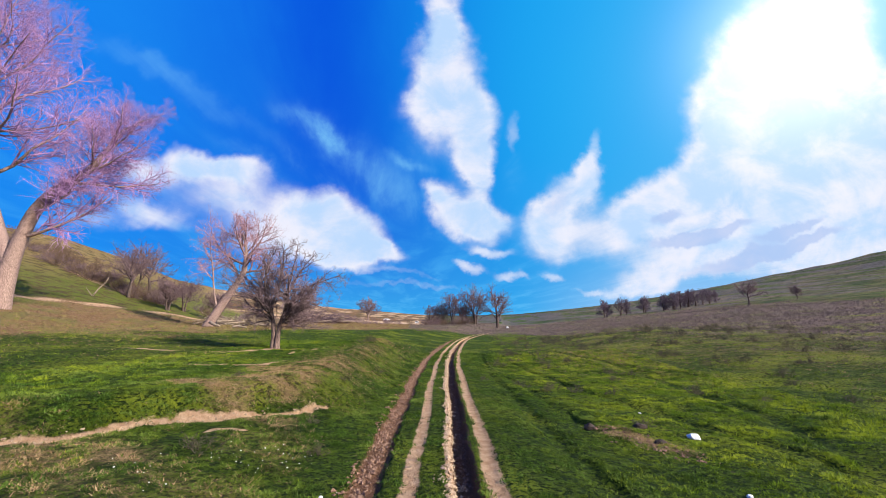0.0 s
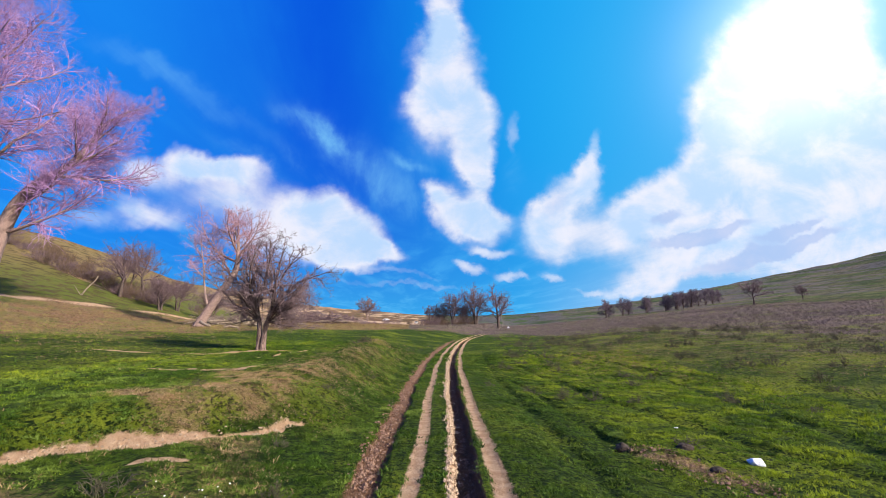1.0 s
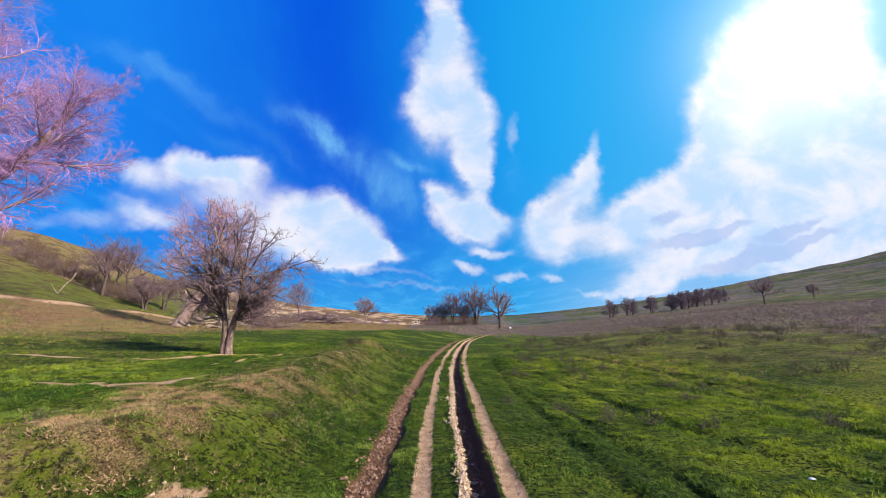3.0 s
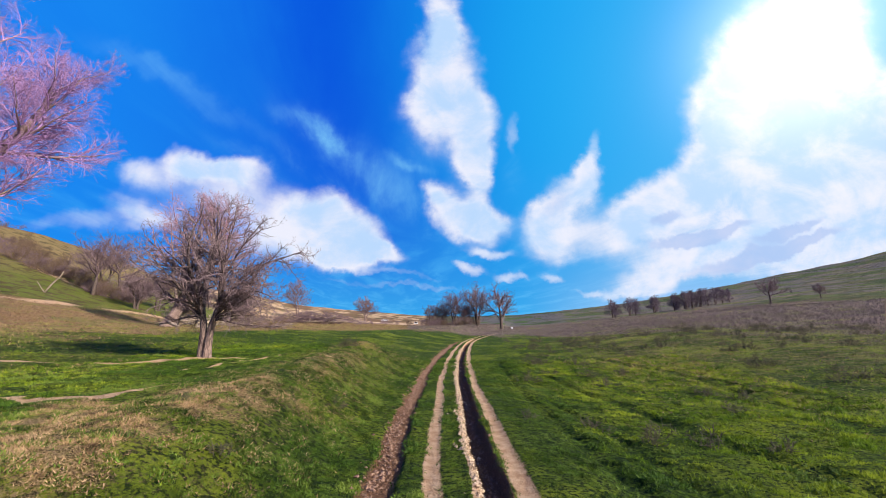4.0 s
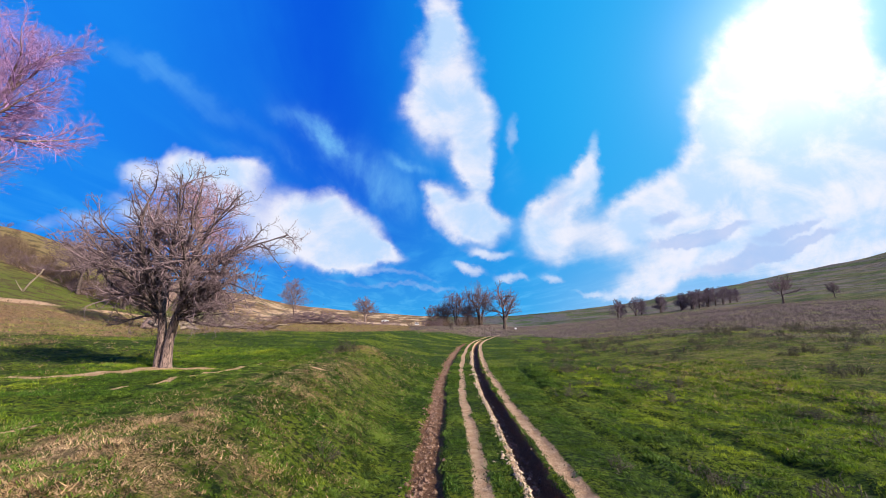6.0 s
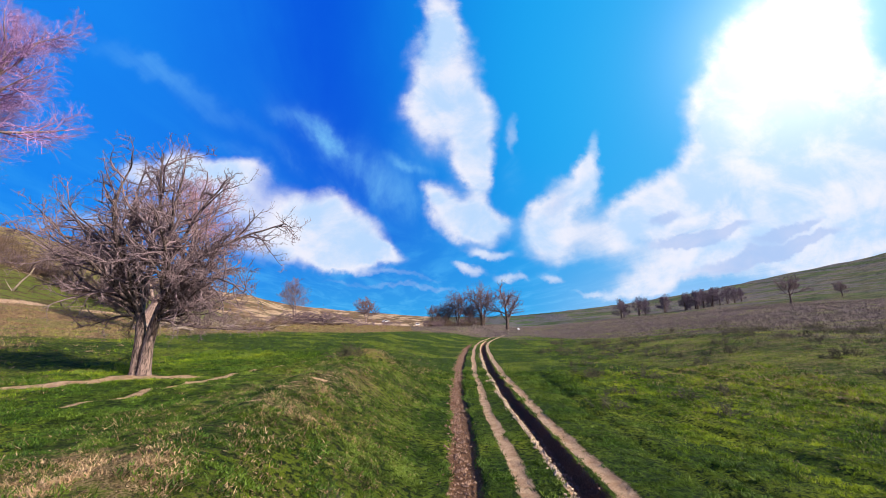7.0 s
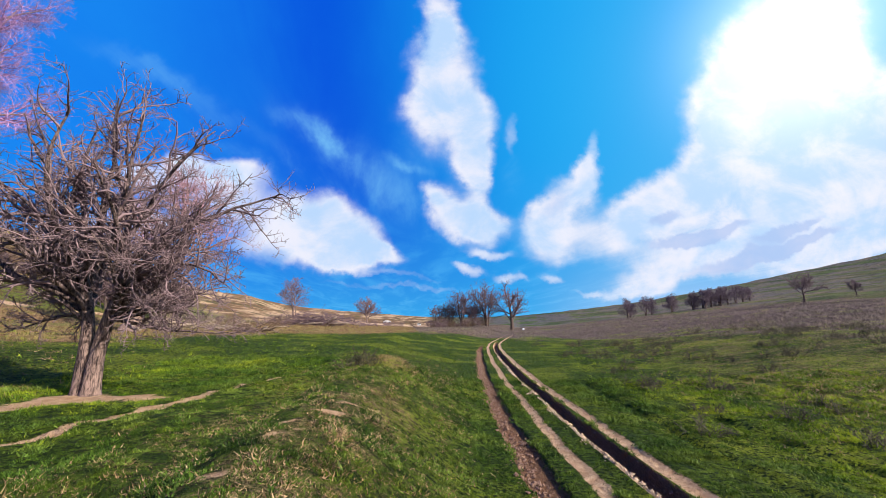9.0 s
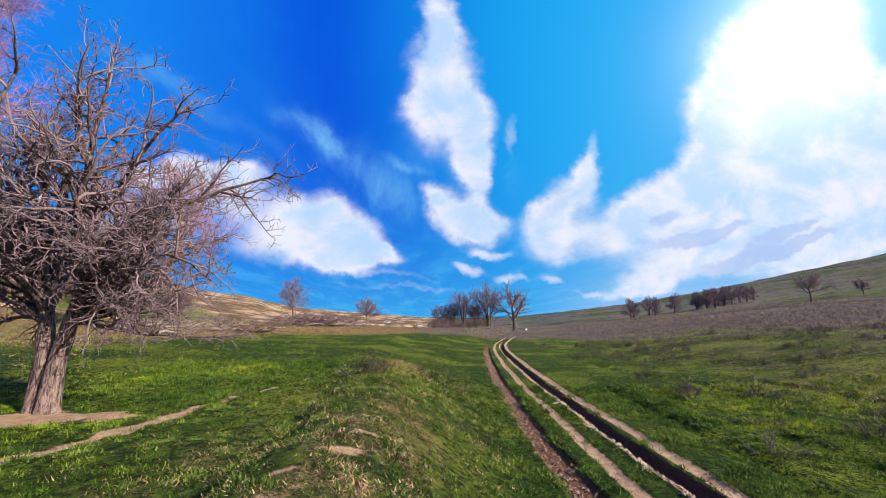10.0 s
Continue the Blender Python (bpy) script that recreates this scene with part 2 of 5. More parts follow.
def survey(x, y):
    """Height of the ground in survey units."""
    x, y = np.asarray(x, float), np.asarray(y, float)
    u = x - bend(y)
    # terrace and low dyke beside the track
    foot = np.interp(y, [4, 8.3, 10, 11.4, 12.8, 14, 16, 60], [-13.0, -8.6, -6.6, -5.0, -3.3, -2.3, -1.9, -2.2])
    wide = np.interp(y, [4, 10, 13, 15, 30, 50, 80], [2.2, 2.0, 2.2, 3.0, 3.2, 5.0, 9.0])
    top = np.interp(y, [-20, 8, 14, 20, 27, 33, 40, 50, 65, 110, 180, 250], [0.8, 0.95, 1.15, 1.15, 1.28, 1.2, 0.8, 0.6, 0.75, 1.5, 2.0, 2.2])
    low = 0.38 * smooth(-u, 1.9, 5.5) * (1 - smooth(y, 13, 18))
    z = low + (top - low) * smooth(foot - u, 0, wide)
    far_field = np.interp(y, [-20, 20, 30, 60, 110, 180], [1.0, 0.95, 1.0, 1.25, 1.75, 2.1]) + 0.05 * np.clip(-x - 14, 0, 32)
    k = smooth(foot - wide - u, 0.0, 2.5)
    z = z * (1 - k) + far_field * k
    z = z + 0.42 * np.exp(-((x + 5.1) / 1.2) ** 2 - ((y - 35.0) / 0.9) ** 2)
    # sharp crest of the dyke, steeper on its far side
    d = x - np.interp(y, [14, 20, 26, 34], [-4.6, -5.0, -5.2, -6.1])
    run = smooth(y, 17, 21) * (1 - smooth(y, 31, 36))
    z = z + run * (0.13 * np.exp(-(d / np.where(d > 0, 1.3, 0.40)) ** 2) - 0.13 * np.exp(-((d + 1.0) / 0.55) ** 2))
    for line in FURROWS:
        z = z - 0.15 * near_line(x, y, line, 0.8)
    # shallow hollow to the right
    z = z - 0.40 * smooth(u, 1.3, 5.0) * (1 - smooth(y, 24, 42)) * (1 - smooth(u, 14, 30))
    # the middle rises slowly
    z = z + 1.6 * smooth(y, 75, 230) * smooth(u, -25, 5)
    # hills
    r, az = np.hypot(x, y), np.degrees(np.arctan2(x, y))
    R = np.interp(az, [a for a, _, _ in RIDGE], [b for _, b, _ in RIDGE])
    H = np.interp(az, [a for a, _, _ in RIDGE], [c for _, _, c in RIDGE])
    F = np.interp(az, [a for a, _ in FOOT], [b for _, b in FOOT])
    k = np.clip((r - F) / (R - F), 0, 1)
    share = np.interp(az, [14, 22, 36], [0.25, 0.32, 0.56])
    ramp = np.where(az < 8, k ** 1.35, share * k + (1 - share) * k ** 3)
    z = z + 2.2 * smooth(r, 24, 75) * smooth(az, 10, 28)
    # a terrace edge or two along the right hill
    ramp = ramp + np.where(az > 20, 0.005 * np.sin(k * 33 + 2 * waves(x, y, 90, 5)) * k * (1 - k) * 4, 0)
    z = z + (H - z) * ramp * (k > 0)
    # unevenness
    flat = smooth(np.abs(u - 0.0), 1.6, 4.0)
    z = z + flat * (0.05 * waves(x, y, 5.0, 1) + 0.034 * waves(x, y, 1.3, 2)) + 0.25 * smooth(r, 90, 170) * waves(x, y, 38.0, 3)
    return z


def wander(y, seed):
    return 0.035 * np.sin(y * 0.6 + seed) + 0.014 * np.sin(y * 2.3 + 2 * seed) + 0.006 * np.sin(y * 6.1 + 3 * seed)


def tracks(x, y):
    """Sunk depth of the ruts, and how much of each kind of soil lies bare."""
    u = x - bend(y)
    fade = 1 - smooth(y, 95, 150)
    left = u + 1.33 + 0.10 * smooth(y, 8, 20) + wander(y, 1)
    right = u - 0.47 + wander(y, 2) * 0.7
    pale_l = u + 0.50 + wander(y, 3)
    pale_r = u - 1.02 + wander(y, 4) * 0.8
    wl = 0.30
    dip = -0.10 * (1 - smooth(np.abs(left), 0.20, 0.36)) * (1 - smooth(y, 62, 90)) - 0.29 * (1 - smooth(np.abs(right), 0.13, 0.27)) * (1 - smooth(y, 75, 100))
    dip = dip - 0.04 * (1 - smooth(np.abs(pale_l), 0.05, 0.26)) - 0.05 * (1 - smooth(np.abs(pale_r), 0.05, 0.28))
    dip = dip + 0.03 * (1 - smooth(np.abs(right + 0.38), 0.02, 0.12))
    pale = np.maximum(1 - smooth(np.abs(pale_l), 0.05, 0.25), 1 - smooth(np.abs(pale_r), 0.06, 0.29))
    pale = np.maximum(pale, 0.8 * (1 - smooth(np.abs(right + 0.28), 0.04, 0.12)) * (1 - smooth(y, 75, 100)))
    brown = np.maximum((1 - smooth(np.abs(left), 0.15, 0.42)) * (1 - smooth(y, 62, 90)), (1 - smooth(np.abs(right), 0.22, 0.33)) * (1 - smooth(y, 75, 100)))
    return dip * fade, pale * fade, brown * fade


SCARP = [(-3.55, 13.0, 0.06), (-4.2, 12.0, 0.14), (-5.15, 11.35, 0.20), (-6.2, 10.6, 0.26), (-7.0, 9.9, 0.22), (-7.75, 9.0, 0.18), (-8.7, 8.3, 0.22), (-10.5, 7.2, 0.4)]
SPILL = [(-4.6, 10.0, 0.14), (-5.3, 9.5, 0.06)]
FOOTPATH = [(-9.9, 24.2, 0.08), (-9.4, 25.5, 0.12), (-9.0, 26.9, 0.18), (-9.05, 28.6, 0.2), (-8.9, 29.8, 0.14), (-8.6, 31.2, 0.09), (-8.2, 33.0, 0.05), (-7.7, 35.4, 0.03)]
CROSSPATH = [(-13.0, 19.2, 0.1), (-10.5, 18.3, 0.12), (-9.1, 18.2, 0.13), (-8.0, 18.6, 0.14), (-7.65, 19.3, 0.1), (-7.6, 20.4, 0.03)]
SIDEPATH = [(-9.6, 29.0, 0.08), (-10.5, 28.9, 0.3), (-11.3, 28.5, 0.7), (-11.7, 27.5, 0.4), (-12.7, 26.95, 0.2), (-14.9, 26.1, 0.13), (-19.0, 25.0, 0.12)]
HILLROAD = [(-110, 40, 1.0), (-75, 50, 1.0), (-60, 59, 1.0), (-56.8, 64, 1.0), (-54.8, 70, 1.0), (-53, 77, 1.0), (-52.5, 86, 1.1), (-50, 110, 1.2), (-52, 150, 1.4), (-40, 190, 1.6), (-12, 200, 1.6)]
HILLSCAR = [(-90, 94.5, 0.5), (-82, 91.5, 0.9), (-75, 90.5, 1.1), (-70, 91.0, 0.7), (-66, 92.0, 0.4)]
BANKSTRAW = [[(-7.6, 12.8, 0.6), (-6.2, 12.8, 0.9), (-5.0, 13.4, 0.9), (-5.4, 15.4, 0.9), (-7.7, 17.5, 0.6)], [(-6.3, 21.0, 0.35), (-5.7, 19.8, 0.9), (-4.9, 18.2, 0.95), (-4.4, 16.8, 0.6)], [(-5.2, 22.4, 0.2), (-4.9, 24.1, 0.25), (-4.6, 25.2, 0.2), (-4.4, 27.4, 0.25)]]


def cover(x, y):
    """Shares of bare pale soil, brown soil, straw, and dry weeds; then sand and hill turf."""
    dip, pale, brown = tracks(x, y)
    n = 0.5 + 0.5 * waves(x, y, 0.7, 11)
    for line in (SCARP, SPILL, FOOTPATH, CROSSPATH, SIDEPATH):
        pale = np.maximum(pale, near_line(x, y, line, 0.7))
    pale = np.maximum(pale, 0.9 * near_line(x, y, HILLROAD, 0.4))
    pale = np.maximum(pale, 0.6 * near_line(x, y, HILLSCAR, 1.0))
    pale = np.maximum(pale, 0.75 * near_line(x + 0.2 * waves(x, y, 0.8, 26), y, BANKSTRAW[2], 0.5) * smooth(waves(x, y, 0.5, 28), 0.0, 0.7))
    u = x - bend(y)
    big = waves(x, y, 4.5, 12) + 0.6 * waves(x, y, 1.6, 13)
    straw = 0.7 * smooth(big, 0.1, 1.3) * smooth(-u, 2.6, 4.0) * (1 - smooth(-u, 6.5, 9.0)) * smooth(y, 5, 9) * (1 - smooth(y, 34, 42))
    straw = straw * (1 - 0.55 * smooth(y, 19, 23))
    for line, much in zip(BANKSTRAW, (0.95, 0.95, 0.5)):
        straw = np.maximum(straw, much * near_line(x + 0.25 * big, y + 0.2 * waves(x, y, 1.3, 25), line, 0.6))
    straw = np.maximum(straw, 0.7 * (1 - smooth(np.hypot((x + 7.6) / 2.4, (y - 7.6) / 1.0) + 0.25 * big, 0.6, 1.3)))
    straw = np.maximum(straw, 0.5 * (1 - smooth(np.hypot((x + 4.5) / 0.9, (y - 26.0) / 3.5) + 0.3 * big, 0.5, 1.3)))
    straw = np.maximum(straw, 0.42 * smooth(-u, 2.2, 3.4) * (1 - smooth(-u, 8, 11)) * (1 - smooth(y, 8.5, 11)) * smooth(big, -0.9, 0.5))
    straw = np.maximum(straw, 0.85 * near_line(x, y, [(4.7, 13.3, 0.25), (5.3, 12.3, 0.4), (6.2, 10.9, 0.3)], 0.8))
    r, az = np.hypot(x, y), np.degrees(np.arctan2(x, y))
    # Brownish straw thinly over the bank, also to dull its sunlit face.
    straw = np.maximum(straw, 0.2 * smooth(-u, 2.0, 3.6) * (1 - smooth(-u, 6.5, 9.0)) * smooth(y, 11, 15) * (1 - smooth(y, 40, 55)))
    # Yellowish straw on the right field, also making up for weak sunlight.
    straw = np.maximum(straw, 0.42 * smooth(r, 20, 45) * smooth(az, 6, 20))
    # Yellowish fringe of the dry belt, also brightening the sunlit left field.
    straw = np.maximum(straw, 0.24 * smooth(r, 19, 34) * smooth(-az, 20, 34))
    straw = straw * (0.4 + 0.6 * smooth(waves(x, y, 0.9, 18) + 0.5 * waves(x, y, 0.35, 19), -0.5, 0.6))
    straw = np.maximum(straw, 0.6 * np.exp(-((x + 5.1) / 1.2) ** 2 - ((y - 34.8) / 0.9) ** 2))
    r, az = np.hypot(x, y), np.degrees(np.arctan2(x, y))
    edge = np.interp(az, [-180, -60, -40, -32, -20, -8, 4, 9, 14, 25, 35, 48, 60, 180], [44, 42, 44, 51, 70, 88, 108, 112, 92, 74, 62, 54, 50, 50])
    soft = np.where(az > 6, 1.0, 0.35)
    weeds = smooth(r + (5 + 7 * (az > 6)) * waves(x, y, 9, 14), edge - 22 * soft, edge + 26 * soft)
    far = np.interp(az, [-180, -60, -47, -38, -30, -20, 0, 10, 20, 30, 48, 60, 180], [60, 70, 82, 88, 102, 140, 215, 260, 215, 205, 150, 150, 60])
    turf = smooth(r + 6 * waves(x, y, 20, 15), far - 6, far + 10)
    sand = smooth(az, -31, -27) * (1 - smooth(az, -4, 2)) * smooth(r, 150, 200) * (0.72 + 0.28 * smooth(waves(x, y * 0.35, 60, 16) + 0.5 * waves(x, y, 17, 17), -0.7, 0.7))
    return pale, brown, straw, weeds * (1 - turf), sand, turf


def ground(x, y):
    """Ground height in metres at survey place x, y."""
    return float(S * (survey(x, y) + tracks(np.asarray(float(x)), np.asarray(float(y)))[0]))


def place(x, y, up=0.0, turn=0.0):
    return pose(S * x, S * y, ground(x, y) + up, 0, 0, turn)


# ---------------------------------------------------------------- materials
def material(name, rough=0.8):
    m = bpy.data.materials.new(name)
    m.use_nodes = True
    n = Nodes(m.node_tree)
    b = n.add("ShaderNodeBsdfPrincipled")
    b.inputs["Roughness"].default_value = rough
    b.inputs["Specular IOR Level"].default_value = 0.25
    n.put(n.add("ShaderNodeOutputMaterial").inputs[0], b.outputs[0])
    return m, n, b


def bump(n, b, height, strength, far):
    k = n.add("ShaderNodeBump")
    k.inputs["Strength"].default_value, k.inputs["Distance"].default_value = strength, far
    n.put(k.inputs["Height"], height)
    n.put(b.inputs["Normal"], k.outputs[0])


def ground_material():
    m, n, b = material("meadow_ground", 0.95)
    b.inputs["Specular IOR Level"].default_value = 0.1
    pos = n.add("ShaderNodeNewGeometry").outputs["Position"]
    one, two = n.add("ShaderNodeVertexColor", layer_name="cover"), n.add("ShaderNodeVertexColor", layer_name="far")
    s1, s2 = n.add("ShaderNodeSeparateColor"), n.add("ShaderNodeSeparateColor")
    n.put(s1.inputs[0], one.outputs[0])
    n.put(s2.inputs[0], two.outputs[0])
    s3 = n.add("ShaderNodeSeparateXYZ")
    n.put(s3.inputs[0], pos)
    fine, mid, wide = n.noise(38, 5, 0.7, pos), n.noise(5.0, 5, 0.65, pos), n.noise(0.22, 4, 0.6, pos)
    huge = n.noise(0.035, 5, 0.6, pos)
    streak = n.noise(0.09, 5, 0.6, n.xyz(s3.outputs[0], n.math("MULTIPLY", s3.outputs[1], 0.25), n.math("MULTIPLY", s3.outputs[2], 3.0)))
    green = n.mix(n.step(mid, 0.35, 0.66), (0.024, 0.052, 0.004), (0.11, 0.185, 0.011))
    green = n.mix(n.step(wide, 0.44, 0.66), green, (0.28, 0.33, 0.024))
    tuft = n.noise(11, 5, 0.7, pos)
    # Dark flecks put the tussocks' shade into the green.
    green = n.mix(n.step(tuft, 0.46, 0.58), green, (0.014, 0.030, 0.004))
    green = n.mix(n.step(fine, 0.52, 0.68), green, (0.012, 0.024, 0.003))
    strawc = n.mix(n.step(fine, 0.38, 0.62), (0.09, 0.055, 0.022), (0.56, 0.38, 0.20))
    weedc = n.mix(n.step(mid, 0.35, 0.65), (0.095, 0.066, 0.066), (0.235, 0.17, 0.165))
    tan = n.mix(n.step(mid, 0.35, 0.65), (0.19, 0.095, 0.048), (0.42, 0.26, 0.14))
    tan = n.mix(n.step(wide, 0.45, 0.6), tan, (0.24, 0.21, 0.07))
    weedc = n.mix(n.step(wide, 0.52, 0.66), weedc, (0.20, 0.22, 0.04))
    weedc = n.mix(s2.outputs[2], tan, weedc)
    turfl = n.mix(n.step(n.math("ADD", s3.outputs[2], n.math("MULTIPLY", huge, 12.0)), 13.5, 22.0), (0.15, 0.18, 0.026), (0.29, 0.205, 0.085))
    turfl = n.mix(n.step(n.noise(0.5, 5, 0.65, pos), 0.46, 0.62), turfl, (0.105, 0.080, 0.034))
    band = n.noise(1.0, 4, 0.6, n.xyz(n.math("MULTIPLY", s3.outputs[0], 0.012), n.math("MULTIPLY", s3.outputs[1], 0.012), n.math("MULTIPLY", s3.outputs[2], 0.30)))
    turfr = n.mix(n.step(band, 0.40, 0.50), (0.046, 0.085, 0.022), (0.155, 0.135, 0.13))
    turfr = n.mix(n.step(streak, 0.50, 0.60), turfr, (0.085, 0.135, 0.032))
    turfr = n.mix(n.step(n.noise(0.4, 5, 0.7, pos), 0.47, 0.66), turfr, (0.030, 0.040, 0.020))
    turfc = n.mix(s2.outputs[2], turfl, turfr)
    sandc = n.mix(n.step(streak, 0.46, 0.56), (0.20, 0.115, 0.06), (0.58, 0.39, 0.235))
    sandc = n.mix(n.step(n.noise(0.12, 5, 0.65, pos), 0.5, 0.62), sandc, (0.10, 0.085, 0.035))
    palec = n.mix(n.step(mid, 0.3, 0.7), (0.58, 0.34, 0.20), (0.80, 0.54, 0.36))
    palec = n.mix(n.step(fine, 0.60, 0.8), palec, (0.34, 0.20, 0.12))
    brownc = n.mix(n.step(fine, 0.3, 0.7), (0.13, 0.060, 0.034), (0.32, 0.17, 0.10))

    def share(v, soft=0.5):
        return n.step(n.math("ADD", v, n.math("MULTIPLY", n.math("SUBTRACT", n.math("ADD", n.math("MULTIPLY", mid, 0.6), n.math("MULTIPLY", fine, 0.4)), 0.5), 1.6)), 0.5 - soft / 2, 0.5 + soft / 2)

    c = n.mix(share(one.outputs["Alpha"], 0.8), green, weedc)
    c = n.mix(share(s2.outputs[1], 0.9), c, turfc)
    c = n.mix(share(s2.outputs[0], 0.7), c, sandc)
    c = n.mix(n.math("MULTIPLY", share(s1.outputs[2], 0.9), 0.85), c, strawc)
    c = n.mix(share(s1.outputs[1], 0.4), c, brownc)
    c = n.mix(share(s1.outputs[0], 0.4), c, palec)
    c = n.mix(1.0, c, (0.80, 0.81, 0.80), "MULTIPLY")
    n.put(b.inputs["Base Color"], c)
    bump(n, b, n.math("ADD", n.math("ADD", fine, n.math("MULTIPLY", mid, 2.6)), n.math("MULTIPLY", n.noise(14, 4, 0.7, pos), 1.5)), 1.0, 0.11)
    return m


def bark_material(name, dark, light, twig=False):
    m, n, b = material(name, 0.85)
    tc = n.add("ShaderNodeTexCoord").outputs["Object"]
    v = n.add("ShaderNodeMapping")
    n.put(v.inputs[0], tc)
    v.inputs["Scale"].default_value = (1, 1, 0.18)
    grain, patch = n.noise(26, 5, 0.7, v.outputs[0], 0.6), n.noise(2.2, 4, 0.6, tc)
    c = n.mix(n.step(grain, 0.36, 0.62), dark, light)
    c = n.mix(n.math("MULTIPLY", n.step(patch, 0.5, 0.75), 0.5), c, tuple(0.6 * k for k in light))
    if twig:
        isl = n.add("ShaderNodeNewGeometry").outputs["Random Per Island"]
        c = n.mix(isl, c, tuple(min(1, 1.25 * k) for k in light))
    else:
        bump(n, b, grain, 0.9, 0.04)
    n.put(b.inputs["Base Color"], c)
    return m


GROUND = ground_material()
BARK_GREY = bark_material("grey_bark", (0.030, 0.020, 0.019), (0.27, 0.185, 0.16))
TWIG_GREY = bark_material("grey_twigs", (0.016, 0.011, 0.014), (0.19, 0.132, 0.145), True)
BARK_TAN = bark_material("tan_bark", (0.10, 0.062, 0.054), (0.38, 0.265, 0.235))
BARK_ROSE = bark_material("rosy_limb_bark", (0.085, 0.048, 0.048), (0.33, 0.20, 0.19))
TWIG_PINK = bark_material("reddish_twigs", (0.12, 0.060, 0.15), (0.38, 0.22, 0.42), True)
TWIG_ROSE = bark_material("rosy_twigs", (0.13, 0.070, 0.085), (0.40, 0.235, 0.28), True)
BARK_DARK = bark_material("dark_bark", (0.03, 0.022, 0.02), (0.12, 0.085, 0.075))
TWIG_DARK = bark_material("dark_twigs", (0.045, 0.030, 0.036), (0.15, 0.10, 0.11), True)
TWIG_HEDGE = bark_material("hedgerow_twigs", (0.045, 0.032, 0.046), (0.12, 0.088, 0.115), True)
BARK_LIMB = bark_material("dark_limb_bark", (0.014, 0.010, 0.011), (0.21, 0.148, 0.142))


# ---------------------------------------------------------------- the ground sheet
def stretch(start, step, grow, end):
    out = [start]
    while out[-1] < end:
        out.append(out[-1] + step)
        step *= grow
    return out


def mesh_object(name, verts, faces, mat, parent=None, smooth_shade=True):
    me = bpy.data.meshes.new(name)
    verts = np.asarray(verts, np.float32)
    faces = np.asarray(faces, np.int32)
    me.vertices.add(len(verts))
    me.vertices.foreach_set("co", verts.ravel())
    k = faces.shape[1]
    me.loops.add(faces.size)
    me.loops.foreach_set("vertex_index", faces.ravel())
    me.polygons.add(len(faces))
    me.polygons.foreach_set("loop_start", np.arange(0, faces.size, k, dtype=np.int32))
    me.polygons.foreach_set("loop_total", np.full(len(faces), k, np.int32))
    me.polygons.foreach_set("use_smooth", np.full(len(faces), smooth_shade))
    me.update(calc_edges=True)
    me.materials.append(mat)
    ob = new(name, me)
    if parent:
        ob.parent = parent
    return ob


def build_ground():
    core = np.arange(-1.9, 1.5, 0.05)
    right = stretch(1.5, 0.09, 1.065, 6000)
    left = [-k for k in stretch(13.2, 0.3, 1.055, 6000)][::-1] + list(np.arange(-13.0, -1.95, 0.15))
    us = np.array(left + list(core) + right)
    ys = np.array([-k for k in stretch(-2.0, 0.5, 1.3, 6000)][::-1][:-1] + list(np.arange(2.0, 36, 0.18)) + stretch(36, 0.2, 1.032, 6000))
    U, Y = np.meshgrid(us, ys)
    X = U + bend(Y) * np.exp(-(U / 60.0) ** 2)
    Z = survey(X, Y) + tracks(X, Y)[0]
    sc = near_line(X, Y, SCARP, 0.9)
    Z = Z - 0.10 * sc - 0.05 * near_line(X, Y, FOOTPATH, 0.8)
    pale, brown, straw, weeds, sand, turf = cover(X, Y)
    ny, nx = X.shape
    i = np.arange(ny * nx).reshape(ny, nx)
    faces = np.stack([i[:-1, :-1], i[:-1, 1:], i[1:, 1:], i[1:, :-1]], -1).reshape(-1, 4)
    ob = mesh_object("ground", np.stack([S * X, S * Y, S * Z], -1).reshape(-1, 3), faces, GROUND)
    for name, ch in (("cover", (pale, brown, straw, weeds)), ("far", (sand, turf, smooth(np.degrees(np.arctan2(X, Y)), -12, 8), 0 * turf + 1))):
        att = ob.data.color_attributes.new(name, "FLOAT_COLOR", "POINT")
        att.data.foreach_set("color", np.stack(ch, -1).astype(np.float32).ravel())
    return tagged(ob, "uneven green spring meadow with bare wheel ruts and dry hill slopes", "ground", kind="structure")


build_ground()


# ---------------------------------------------------------------- trees
def tubes(paths, radii, sides, lumps=0.0):
    """Vertices and faces of many tapered tubes: paths n x k x 3, radii n x k."""
    d = np.gradient(paths, axis=1)
    d /= np.linalg.norm(d, axis=2)[..., None] + 1e-9
    ref = np.where(np.abs(d[:, :1, 2:3]) > 0.8, (1.0, 0.1, 0), (0.1, 0, 1.0))
    a = np.cross(d, np.broadcast_to(ref, d.shape))
    a /= np.linalg.norm(a, axis=2)[..., None] + 1e-9
    b = np.cross(d, a)
    t = np.arange(sides) * 2 * math.pi / sides
    n, k, _ = paths.shape
    rad = radii[..., None] * np.ones(sides)
    if lumps:
        z = np.arange(k)[None, :, None]
        rad = rad * (1 + lumps * (np.sin(3 * t + 0.35 * z) + 0.6 * np.sin(5 * t - 0.6 * z + 1) + 0.5 * np.sin(2 * t + 0.9 * z)))
    ring = paths[:, :, None] + rad[..., None] * (np.cos(t)[:, None] * a[:, :, None] + np.sin(t)[:, None] * b[:, :, None])
    i = np.arange(n * k * sides).reshape(n, k, sides)
    j = np.roll(i, -1, axis=2)
    faces = np.stack([i[:, :-1], j[:, :-1], j[:, 1:], i[:, 1:]], -1).reshape(-1, 4)
    return ring.reshape(-1, 3), faces


